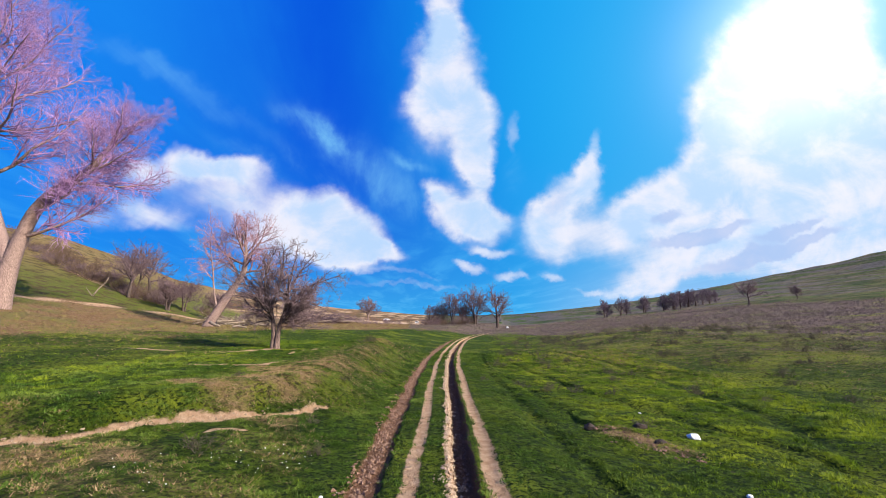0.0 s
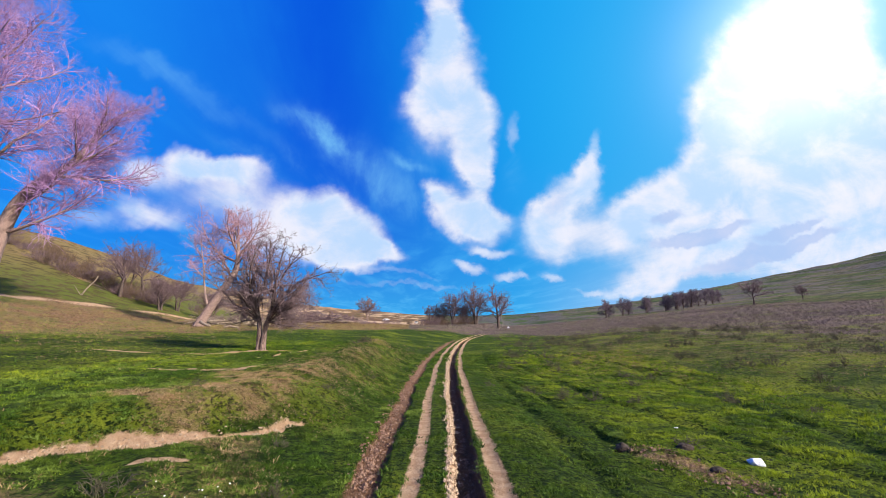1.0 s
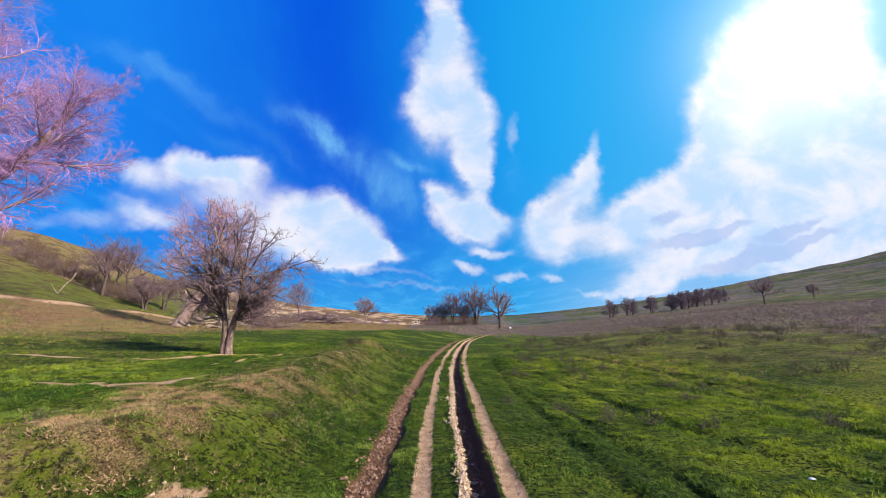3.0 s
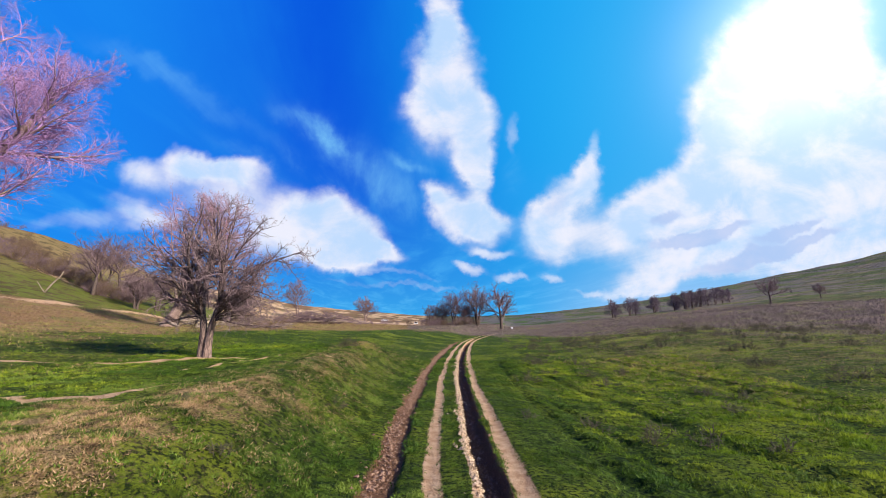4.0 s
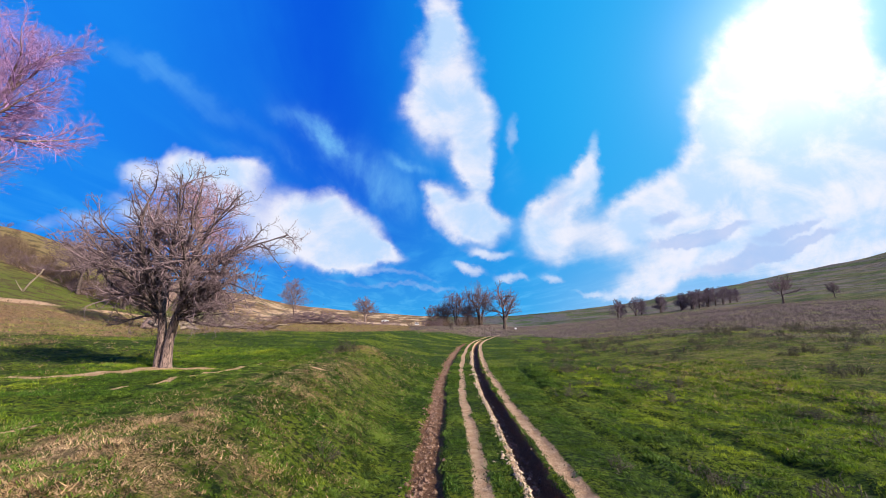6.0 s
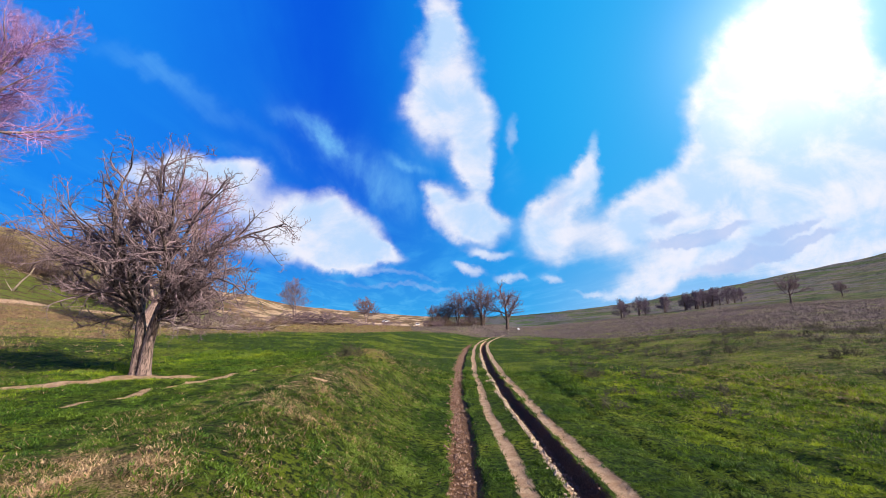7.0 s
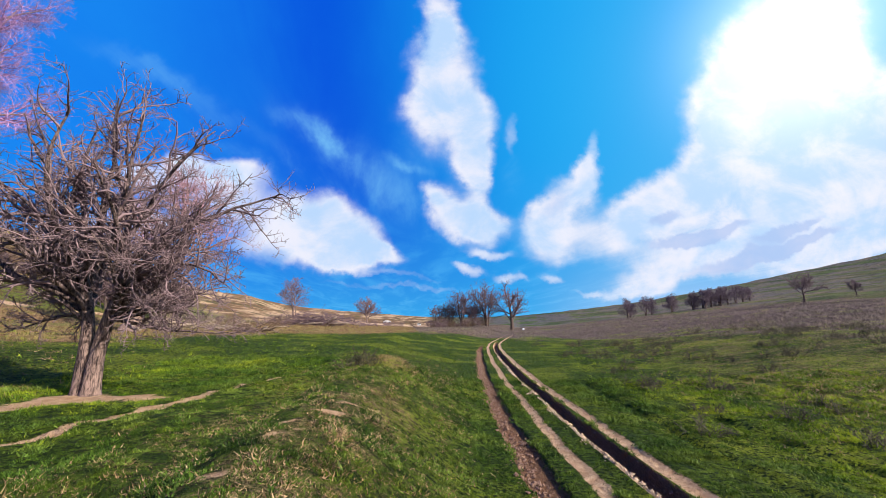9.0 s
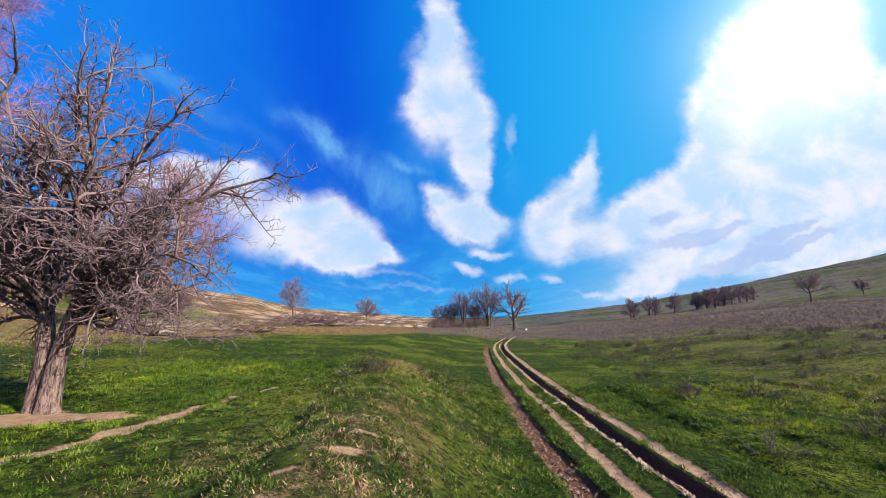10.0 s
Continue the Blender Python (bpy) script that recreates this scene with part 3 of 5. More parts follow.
class Bundle:
    def __init__(self):
        self.v, self.f, self.n = [], [], 0

    def add(self, v, f):
        self.v.append(v)
        self.f.append(f + self.n)
        self.n += len(v)

    def make(self, name, mat, parent=None, shade=True):
        return mesh_object(name, np.concatenate(self.v), np.concatenate(self.f), mat, parent, shade)


def unit(v):
    return v / (np.linalg.norm(v, axis=-1, keepdims=True) + 1e-9)


def sprout(g, start, way, length, radius, row, thin):
    """The paths and radii of a whole generation of branches."""
    steps, sides, crook, lift = row[:4]
    n = len(start)
    way = unit(way)
    paths = np.empty((n, steps + 1, 3))
    paths[:, 0] = start
    for k in range(steps):
        way = unit(way + g.normal(0, crook, (n, 3)) + np.array([0, 0, lift]))
        paths[:, k + 1] = paths[:, k] + way * (length / steps)[:, None]
    return paths, np.maximum(radius[:, None] * np.linspace(1, 0.16, steps + 1), thin * 0.6)


def offspring(g, paths, length, radius, row, thin):
    """Where the next generation starts, its directions, lengths and radii."""
    steps, kids, angle, shrink, keep = row[0], row[4], row[5], row[6], row[7]
    n = len(paths)
    s = keep + (1 - keep) * (np.arange(kids)[None] + g.uniform(0.1, 0.95, (n, kids))) / kids
    at = np.minimum(s * steps, steps - 0.001)
    i = at.astype(int)
    rows = np.arange(n)[:, None]
    p0, p1 = paths[rows, i], paths[rows, i + 1]
    p = p0 + (p1 - p0) * (at - i)[..., None]
    d = unit(p1 - p0)
    side = unit(np.cross(d, g.normal(0, 1, d.shape)))
    a = np.radians(angle * g.uniform(0.65, 1.35, s.shape))[..., None]
    ways = d * np.cos(a) + side * np.sin(a)
    ln = length[:, None] * shrink * g.uniform(0.65, 1.3, s.shape) * (1.2 - 0.55 * s)
    rd = np.maximum(radius[:, None] * (1 - 0.65 * s) * 0.66, thin)
    return p.reshape(-1, 3), ways.reshape(-1, 3), ln.ravel(), rd.ravel()


def tree(name, base, stems, spec, bark, twig, label, seed, category="tree", group="", thin=0.005, limb_parts=True, lumps=0.05, limb_bark=None):
    """stems: path points (metres from the base), base and end radius, sides, and the limbs that leave it as (share, way, length, radius)."""
    g = np.random.RandomState(seed)
    top = new(name)
    top.matrix_world = base
    tagged(top, label, category, group)
    trunk, crown = Bundle(), Bundle()
    start, way, length, radius = [], [], [], []
    for pts, r0, r1, sides, branches in stems:
        pts = np.asarray(pts, float)
        fine = np.linspace(0, len(pts) - 1, 5 * (len(pts) - 1) + 1)
        path = np.stack([np.interp(fine, range(len(pts)), pts[:, k]) for k in range(3)], -1)
        for _ in range(3):
            path[1:-1] = (path[:-2] + 2 * path[1:-1] + path[2:]) / 4
        rad = np.linspace(r0, r1, len(path)) * (1 + 0.2 * np.exp(-np.linspace(0, 11, len(path))))
        trunk.add(*tubes(path[None], rad[None], sides, lumps))
        for s, d, ln, rd in branches:
            at = min(s * (len(path) - 1), len(path) - 1.001)
            i = int(at)
            start.append(path[i] + (path[i + 1] - path[i]) * (at - i))
            way.append(d), length.append(ln), radius.append(rd)
    trunk.make("trunk", bark, top)
    state = (np.array(start), np.array(way, float), np.array(length), np.array(radius))
    for level, row in enumerate(spec):
        paths, radii = sprout(g, *state, row, thin)
        if level == 0 and limb_parts:
            for p, r in zip(paths, radii):
                mesh_object("limb", *tubes(p[None], r[None], row[1], 0.03), limb_bark or bark, top)
        else:
            crown.add(*tubes(paths, radii, row[1]))
        if level + 1 < len(spec):
            state = offspring(g, paths, state[2], state[3], row, thin)
    tagged(crown.make("crown", twig, top), kind="stuff")
    return top


# spec rows: steps, sides, crook, lift, children, angle, length ratio, bare share
PEAR = [(12, 7, 0.135, 0.025, 10, 48, 0.40, 0.16), (7, 5, 0.22, 0.03, 7, 54, 0.40, 0.06), (4, 4, 0.26, 0.03, 6, 56, 0.40, 0.05), (2, 3, 0.22, 0.02, 0, 0, 0, 0)]
TALL = [(9, 6, 0.11, 0.05, 12, 44, 0.46, 0.12), (6, 4, 0.14, 0.04, 10, 44, 0.50, 0.1), (3, 3, 0.16, 0.03, 6, 44, 0.62, 0.05), (2, 3, 0.18, 0.03, 0, 0, 0, 0)]
AIRY = [(9, 6, 0.12, 0.05, 9, 44, 0.46, 0.12), (6, 4, 0.14, 0.04, 7, 44, 0.50, 0.1), (3, 3, 0.16, 0.03, 7, 44, 0.60, 0.05), (2, 3, 0.18, 0.03, 0, 0, 0, 0)]
FAR = [(7, 5, 0.14, 0.05, 9, 42, 0.48, 0.15), (5, 3, 0.17, 0.05, 8, 42, 0.52, 0.1), (3, 3, 0.18, 0.05, 0, 0, 0, 0)]


def wild_pear():
    base = place(-11.7, 29.2, -0.05)
    a = [(-0.11, 0, 0), (-0.11, 0.02, 0.6), (-0.12, 0, 1.1), (-0.20, 0.05, 1.6), (-0.38, 0.1, 2.1)]
    b = [(0.14, -0.03, 0), (0.15, -0.02, 0.6), (0.17, 0.0, 1.1), (0.26, 0.0, 1.6), (0.42, 0.0, 2.05)]
    la = [(0.95, (-0.66, -0.15, 0.66), 4.0, 0.10), (0.85, (-0.92, 0.2, 0.36), 3.9, 0.07), (1.0, (-0.36, 0.25, 0.90), 4.0, 0.10), (0.8, (-0.35, 0.8, 0.50), 3.4, 0.07), (0.9, (-0.5, -0.7, 0.55), 3.2, 0.07),
          (0.76, (-0.84, -0.1, 0.48), 3.2, 0.05), (1.0, (0.0, -0.25, 1.0), 4.0, 0.095), (0.75, (-0.7, 0.55, 0.32), 2.8, 0.045), (0.8, (-0.55, 0.1, 0.75), 3.4, 0.06), (0.78, (-0.2, -0.6, 0.75), 2.8, 0.05), (0.7, (-0.75, -0.5, 0.42), 2.8, 0.045)]
    lb = [(0.95, (0.72, -0.1, 0.60), 3.8, 0.09), (0.9, (0.90, 0.15, 0.36), 3.5, 0.075), (1.0, (0.30, 0.1, 0.93), 3.9, 0.09), (0.85, (0.4, 0.78, 0.48), 3.3, 0.07), (0.85, (0.55, -0.7, 0.45), 3.0, 0.065),
          (0.75, (0.95, -0.1, 0.22), 3.2, 0.055), (0.72, (0.85, 0.45, 0.24), 3.0, 0.05), (0.78, (0.75, -0.5, 0.30), 2.8, 0.05), (0.82, (0.62, 0.2, 0.68), 3.3, 0.06), (0.7, (0.9, -0.3, 0.32), 3.0, 0.05), (0.8, (0.45, -0.35, 0.8), 3.0, 0.055), (0.68, (0.96, 0.2, 0.12), 2.9, 0.045)]
    la = [(s, (d[0], d[1], d[2] + (0.2 if d[0] < -0.6 else 0.0)), (0.76 if d[0] < -0.6 else 1.0) * l, r) for s, d, l, r in la]
    la += [(0.98, (-0.38, -0.1, 0.9), 4.4, 0.085), (0.95, (-0.15, 0.3, 0.95), 4.2, 0.075)]
    lb = [(s, (d[0], d[1], d[2] + (0.12 if d[0] > 0.7 else 0.0)), (0.80 if d[0] > 0.7 else 1.0) * l, r) for s, d, l, r in lb]
    lb += [(0.98, (0.5, 0.0, 0.8), 4.2, 0.08), (0.96, (0.15, -0.2, 0.97), 4.4, 0.075)]
    la += [(0.98, (0.15, -0.70, 1.25), 4.4, 0.095), (0.96, (-0.35, -0.65, 1.1), 3.7, 0.085), (0.9, (-0.55, -0.9, 0.5), 3.6, 0.07)]
    lb += [(0.97, (0.50, -0.60, 1.15), 4.0, 0.09), (0.74, (0.90, -0.35, 0.22), 2.6, 0.045), (0.72, (0.95, 0.12, 0.20), 2.7, 0.045), (0.94, (0.50, -0.70, 0.80), 3.3, 0.075), (0.9, (0.72, -0.6, 0.35), 3.4, 0.06)]
    return tree("wild_pear_tree", base, [(a, 0.15, 0.10, 18, la), (b, 0.16, 0.10, 18, lb)], PEAR, BARK_GREY, TWIG_GREY, "old bare pear tree with a split grey trunk in grass", 21, thin=0.0065, lumps=0.06, limb_bark=BARK_LIMB)


def leaning_willow():
    base = place(-33.4, 59, -0.1)
    a = [(0, 0, 0), (2.2, 0, 3.7), (3.9, 0, 6.4), (4.0, 0, 8.0), (3.7, 0.5, 9.9), (3.1, 0.5, 11.6)]
    limbs = [(0.35, (-0.5, 0.3, 0.75), 6.0, 0.14), (0.42, (0.9, 0.1, 0.35), 5.0, 0.15), (0.55, (-0.88, 0, 0.42), 7.5, 0.17), (0.6, (0.55, -0.2, 0.8), 5.2, 0.15), (0.68, (-0.5, -0.3, 0.8), 5.0, 0.13), (0.5, (0.7, -0.5, 0.5), 4.8, 0.1),
             (0.72, (0.65, 0.3, 0.75), 4.6, 0.12), (0.82, (-0.45, 0.3, 0.8), 4.0, 0.10), (0.9, (0.45, -0.3, 0.8), 3.2, 0.08), (1.0, (0.0, 0, 1), 2.2, 0.07), (0.62, (-0.7, 0.5, 0.6), 5.4, 0.12), (0.78, (-0.65, -0.1, 0.75), 4.4, 0.10)]
    b = [(1.2, 0, 1.7), (0.6, -0.3, 4.2), (0.3, -0.4, 7.0), (-0.2, -0.4, 9.0)]
    lb = [(0.5, (-0.6, 0, 0.8), 3.6, 0.07), (0.65, (0.5, 0.2, 0.8), 3.2, 0.06), (0.8, (-0.5, 0, 0.9), 3.0, 0.06), (1.0, (0, 0, 1), 2.6, 0.05)]
    return tree("leaning_willow", base, [(a, 0.50, 0.09, 16, limbs), (b, 0.15, 0.05, 8, lb)], AIRY, BARK_TAN, TWIG_ROSE, "tall leaning bare willow with pinkish twigs", 31, thin=0.007, limb_bark=BARK_ROSE)


def great_willow():
    base = place(-52.6, 49, -0.1)
    a = [(0, 0, 0), (0.3, 0, 5), (1.6, 0, 10), (3.2, 0, 12.3), (6.5, 0, 14.2), (8.6, 0, 17.2), (10.0, 0, 19.6)]
    la = [(0.42, (0.9, 0, 0.0), 7.0, 0.15), (0.5, (0.9, 0.1, 0.25), 8.0, 0.17), (0.58, (0.95, -0.1, 0.05), 8.5, 0.18), (0.66, (0.9, 0, 0.35), 7.0, 0.15), (0.72, (-0.2, 0, 0.95), 5.5, 0.13), (0.78, (0.85, 0.1, 0.5), 6.5, 0.14), (0.88, (0.3, 0, 1), 4.5, 0.1),
          (0.25, (0.92, 0.1, -0.05), 9.5, 0.18), (0.34, (0.8, -0.3, 0.3), 7.5, 0.14), (0.97, (0.7, 0, 0.6), 4.5, 0.09), (0.84, (0.7, -0.4, 0.5), 5.5, 0.11), (0.62, (0.6, 0.5, 0.5), 6.5, 0.12), (0.7, (0.7, -0.5, 0.3), 6.5, 0.12)]
    b = [(0.2, 0, 4.5), (-3.2, 0.5, 11), (-6.2, 0, 18), (-7.2, 0, 25), (-7.4, 0, 30)]
    lb = [(0.35, (0.7, 0.2, 0.5), 9, 0.2), (0.45, (0.8, -0.2, 0.5), 9, 0.19), (0.52, (0.85, 0.2, 0.4), 8, 0.16), (0.58, (0.75, 0, 0.6), 9, 0.19), (0.62, (-0.7, 0, 0.6), 8, 0.16), (0.68, (0.8, -0.3, 0.5), 8, 0.16), (0.74, (0.75, 0.2, 0.55), 8.5, 0.16), (0.8, (0.65, -0.2, 0.7), 7.5, 0.15),
          (0.85, (-0.5, 0, 0.8), 6, 0.12), (0.9, (0.75, 0, 0.6), 7, 0.12), (0.95, (0.5, 0.4, 0.7), 6, 0.11), (1.0, (0.3, 0, 1), 5, 0.1)]
    lb = [(q, d, ln + (3.2 if d[0] > 0 else 0), r) for q, d, ln, r in lb]
    return tree("great_willow", base, [(a, 0.80, 0.12, 18, la), (b, 0.5, 0.12, 14, lb)], TALL, BARK_TAN, TWIG_PINK, "huge old bare willow with a bent trunk and pink twigs", 33, thin=0.008)


wild_pear()
leaning_willow()
great_willow()


def plain_tree(name, x, y, height, spread, radius, bark, twig, label, seed, lean=(0, 0), bole=0.25, stems=1, group="", spec=None, thin=0.03):
    """A bare field tree, height and spread in metres."""
    g = np.random.RandomState(seed)
    out = []
    for k in range(stems):
        a = k * 6.283 / stems + g.uniform(0, 2)
        off = 0.0 if stems == 1 else 0.16 * spread
        lx, ly = lean[0] + off * math.cos(a), lean[1] + off * math.sin(a)
        pts = [(off * math.cos(a) * 0.2, off * math.sin(a) * 0.2, 0)] + [(lx * s ** 1.2 + g.normal(0, 0.03) * height * s, ly * s + g.normal(0, 0.03) * height * s, height * 0.7 * s) for s in (0.3, 0.55, 0.8, 1.0)]
        some = 12 if stems == 1 else 8
        limbs_k = []
        for j in range(some):
            s = bole / 0.7 + (1 - bole / 0.7) * (j + g.uniform(0, 0.9)) / some
            b, e = j * 2.4 + g.uniform(-0.5, 0.5), radians(g.uniform(20, 60))
            limbs_k.append((min(s, 1.0), (math.cos(b) * math.cos(e), math.sin(b) * math.cos(e), math.sin(e)), spread * 0.58 * (1.15 - 0.45 * s) * g.uniform(0.75, 1.25), radius * 0.4 / math.sqrt(stems)))
        limbs_k.append((1.0, (g.normal(0, 0.2), g.normal(0, 0.2), 1), height * 0.3, radius * 0.25))
        out.append((pts, radius / math.sqrt(stems), radius * 0.2, 8, limbs_k))
    return tree(name, place(x, y, -0.15), out, spec or FAR, bark, twig, label, seed, group=group, thin=thin, limb_parts=thin < 0.017)


OPEN = [(8, 5, 0.17, 0.04, 9, 42, 0.48, 0.15), (5, 4, 0.18, 0.05, 8, 42, 0.5, 0.15), (3, 3, 0.18, 0.05, 0, 0, 0, 0)]
BUSHY = [(6, 4, 0.12, 0.05, 11, 44, 0.5, 0.15), (4, 3, 0.15, 0.05, 10, 42, 0.55, 0.1), (2, 3, 0.15, 0.05, 0, 0, 0, 0)]
SPARE = [(5, 4, 0.15, 0.05, 6, 40, 0.5, 0.2), (3, 3, 0.18, 0.05, 4, 42, 0.55, 0.15), (2, 3, 0.18, 0.05, 0, 0, 0, 0)]
MASSED = [(5, 4, 0.16, 0.05, 8, 44, 0.5, 0.1), (3, 3, 0.18, 0.05, 5, 44, 0.55, 0.1), (2, 3, 0.18, 0.05, 0, 0, 0, 0)]
END_CLUMP = "clump of trees at the track's end"
for x, y, h, sp, r, seed, st in [(-5.2, 175, 6.8, 6.5, 0.28, 41, 2), (-0.5, 178, 6.0, 9, 0.28, 45, 4), (4.0, 175, 10.5, 11, 0.5, 42, 3), (13.4, 175, 11.5, 12.5, 0.55, 43, 3), (22.8, 176, 13.2, 13.5, 0.6, 44, 1), (8.5, 180, 6.5, 8, 0.25, 46, 4)]:
    plain_tree("field_tree", x, y, h, sp, r, BARK_DARK, TWIG_DARK, "bare dark tree in a clump at the end of the track", seed, stems=st, group=END_CLUMP, thin=0.022, bole=0.14, spec=OPEN)
HEDGE = "row of trees at the hill's foot"
for x, y, h, sp, seed in [(77, 200, 7.2, 5, 51), (79.5, 203, 6.5, 4, 52), (85, 200, 7.0, 5.5, 53), (88.5, 202, 6.8, 4, 54), (96, 200, 7, 5.5, 55), (98.5, 203, 6, 4, 56), (106, 201, 6.5, 4.5, 57), (110, 198, 7, 5, 58), (114, 200, 7.2, 5, 59), (118, 200, 7, 5, 60), (122, 201, 7, 5, 61), (126, 202, 6.8, 5, 62), (130, 203, 6.2, 4, 65), (108, 203, 6.8, 4, 81), (112, 203, 7.2, 4, 82), (116, 204, 6.6, 4, 83), (120, 204, 7.0, 4, 84), (134, 204, 5.6, 4, 85)]:
    plain_tree("hedgerow_tree", x, y, h * 0.98, sp * 1.05, 0.3, BARK_DARK, TWIG_HEDGE, "small bare dark tree in a row at the hill's foot", seed, stems=2, group=HEDGE, thin=0.05, bole=0.05, spec=MASSED)
plain_tree("hill_tree", 106, 144, 6.2, 7, 0.26, BARK_DARK, TWIG_DARK, "lone bare tree on the green hillside", 63, thin=0.03)
plain_tree("hill_tree", 128, 150, 3.6, 4, 0.16, BARK_DARK, TWIG_DARK, "small bare tree higher on the hillside", 66, thin=0.03)
plain_tree("lone_tree", -38.7, 215, 9.4, 10, 0.45, BARK_TAN, TWIG_GREY, "lone round bare tree beside the far road", 64, bole=0.22, thin=0.045, spec=BUSHY)
SLOPE = "trees on the slope"
for x, y, h, sp, seed, st, th in [(-66.3, 87, 8.6, 8.5, 71, 1, 0.018), (-67.8, 95, 11.0, 11, 72, 1, 0.018), (-56.8, 85.5, 4.4, 6.5, 78, 3, 0.02), (-72, 96, 8.5, 9, 73, 2, 0.02), (-60, 96, 5.5, 7, 75, 3, 0.018), (-52, 96, 4.8, 6.5, 76, 3, 0.018)]:
    plain_tree("slope_tree", x, y, h, sp, 0.30, BARK_DARK, TWIG_DARK, "dark bare tree on the grassy slope", seed, stems=st, group=SLOPE, thin=th)
plain_tree("sapling", -38.5, 119, 9.5, 6.5, 0.22, BARK_TAN, TWIG_GREY, "slender bare tree above a heap of brushwood", 77, stems=3, thin=0.02)


# ---------------------------------------------------------------- scrub, brushwood and logs
def thicket(g, width, height, stems, thin, seed_spread=0.25):
    """A leafless bush as one mesh's arrays."""
    a = g.uniform(0, 6.283, stems)
    e = np.radians(g.uniform(25, 85, stems))
    start = np.stack([np.cos(a) * width * seed_spread * g.random_sample(stems), np.sin(a) * width * seed_spread * g.random_sample(stems), np.zeros(stems) - 0.05], -1)
    way = np.stack([np.cos(a) * np.cos(e), np.sin(a) * np.cos(e), np.sin(e)], -1)
    length = height * g.uniform(0.6, 1.15, stems)
    b = Bundle()
    row = (4, 3, 0.16, 0.03, 5, 40, 0.5, 0.2)
    paths, rad = sprout(g, start, way, length, np.full(stems, thin * 1.8), row, thin)
    b.add(*tubes(paths, rad, 3))
    st = offspring(g, paths, length, np.full(stems, thin * 1.8), row, thin)
    row = (2, 3, 0.2, 0.03, 2, 40, 0.55, 0.1)
    paths, rad = sprout(g, *st, row, thin)
    b.add(*tubes(paths, rad, 3))
    st = offspring(g, paths, st[2], st[3], row, thin)
    paths, rad = sprout(g, *st, (1, 3, 0.2, 0.02), thin)
    b.add(*tubes(paths, rad, 3))
    return b


TWIG_BROWN = bark_material("brown_scrub_twigs", (0.040, 0.026, 0.019), (0.135, 0.088, 0.060), True)
g = np.random.RandomState(101)
bushes = []
for k in range(4):
    b = thicket(g, 3.4, 2.4, 13, 0.026).make("scrub_bush", TWIG_BROWN if k % 2 else TWIG_DARK)
    bushes.append(tagged(b, "leafless brown scrub bush on the dry slope", "bush", "scrub on the slopes"))
    b.data.name = "scrub_bush"
spots = []
def scrub_edge(az):
    return float(np.interp(az, [-56, -46, -43.9, -41.9, -39, -37.4, -33], [160, 142, 128, 121, 117, 110, 112]))


for k in range(150):
    b = g.uniform(-50, -33.5)
    az, r = radians(b), scrub_edge(b) + 22 * g.random_sample() ** 1.5
    spots.append((r * math.sin(az), r * math.cos(az), g.uniform(0.55, 1.15) * (1.0 if b > -44 else 0.7)))
for k in range(26):
    az = radians(g.uniform(-31, -18))
    r = g.uniform(88, 135)
    spots.append((r * math.sin(az), r * math.cos(az), g.uniform(0.45, 0.85)))
for k in range(44):
    b = g.uniform(-52, -34)
    az, r = radians(b), scrub_edge(b) + g.uniform(20, 50)
    spots.append((r * math.sin(az), r * math.cos(az), g.uniform(0.25, 0.6)))
for k in range(14):
    spots.append((g.uniform(-26, 16), g.uniform(165, 190), g.uniform(0.6, 1.1)))
for k in range(14):
    spots.append((g.uniform(-9, 12), g.uniform(171, 178), g.uniform(0.9, 1.5)))
for k, (x, y, sc) in enumerate(spots):
    m = place(x, y, -0.05, g.uniform(0, 360))
    b = bushes[k] if k < 4 else copy_thing(bushes[k % 4], m)
    b.matrix_world = m @ Matrix.Diagonal((sc, sc, sc * g.uniform(0.8, 1.1), 1))


def stick(g, pts, r0, r1, sides=9, lumps=0.09):
    pts = np.asarray(pts, float)
    fine = np.linspace(0, len(pts) - 1, 4 * (len(pts) - 1) + 1)
    path = np.stack([np.interp(fine, range(len(pts)), pts[:, k]) for k in range(3)], -1)
    path[1:-1] = (path[:-2] + 2 * path[1:-1] + path[2:]) / 4
    rad = np.linspace(r0, r1, len(path))
    rad[0] *= 0.05
    rad[-1] *= 0.05
    path[1] = path[0] + 0.02 * unit(path[2] - path[0])
    path[-2] = path[-1] - 0.02 * unit(path[-1] - path[-3])
    return tubes(path[None], rad[None], sides, lumps)


WOOD_PALE = bark_material("weathered_pale_wood", (0.12, 0.085, 0.06), (0.38, 0.30, 0.235))


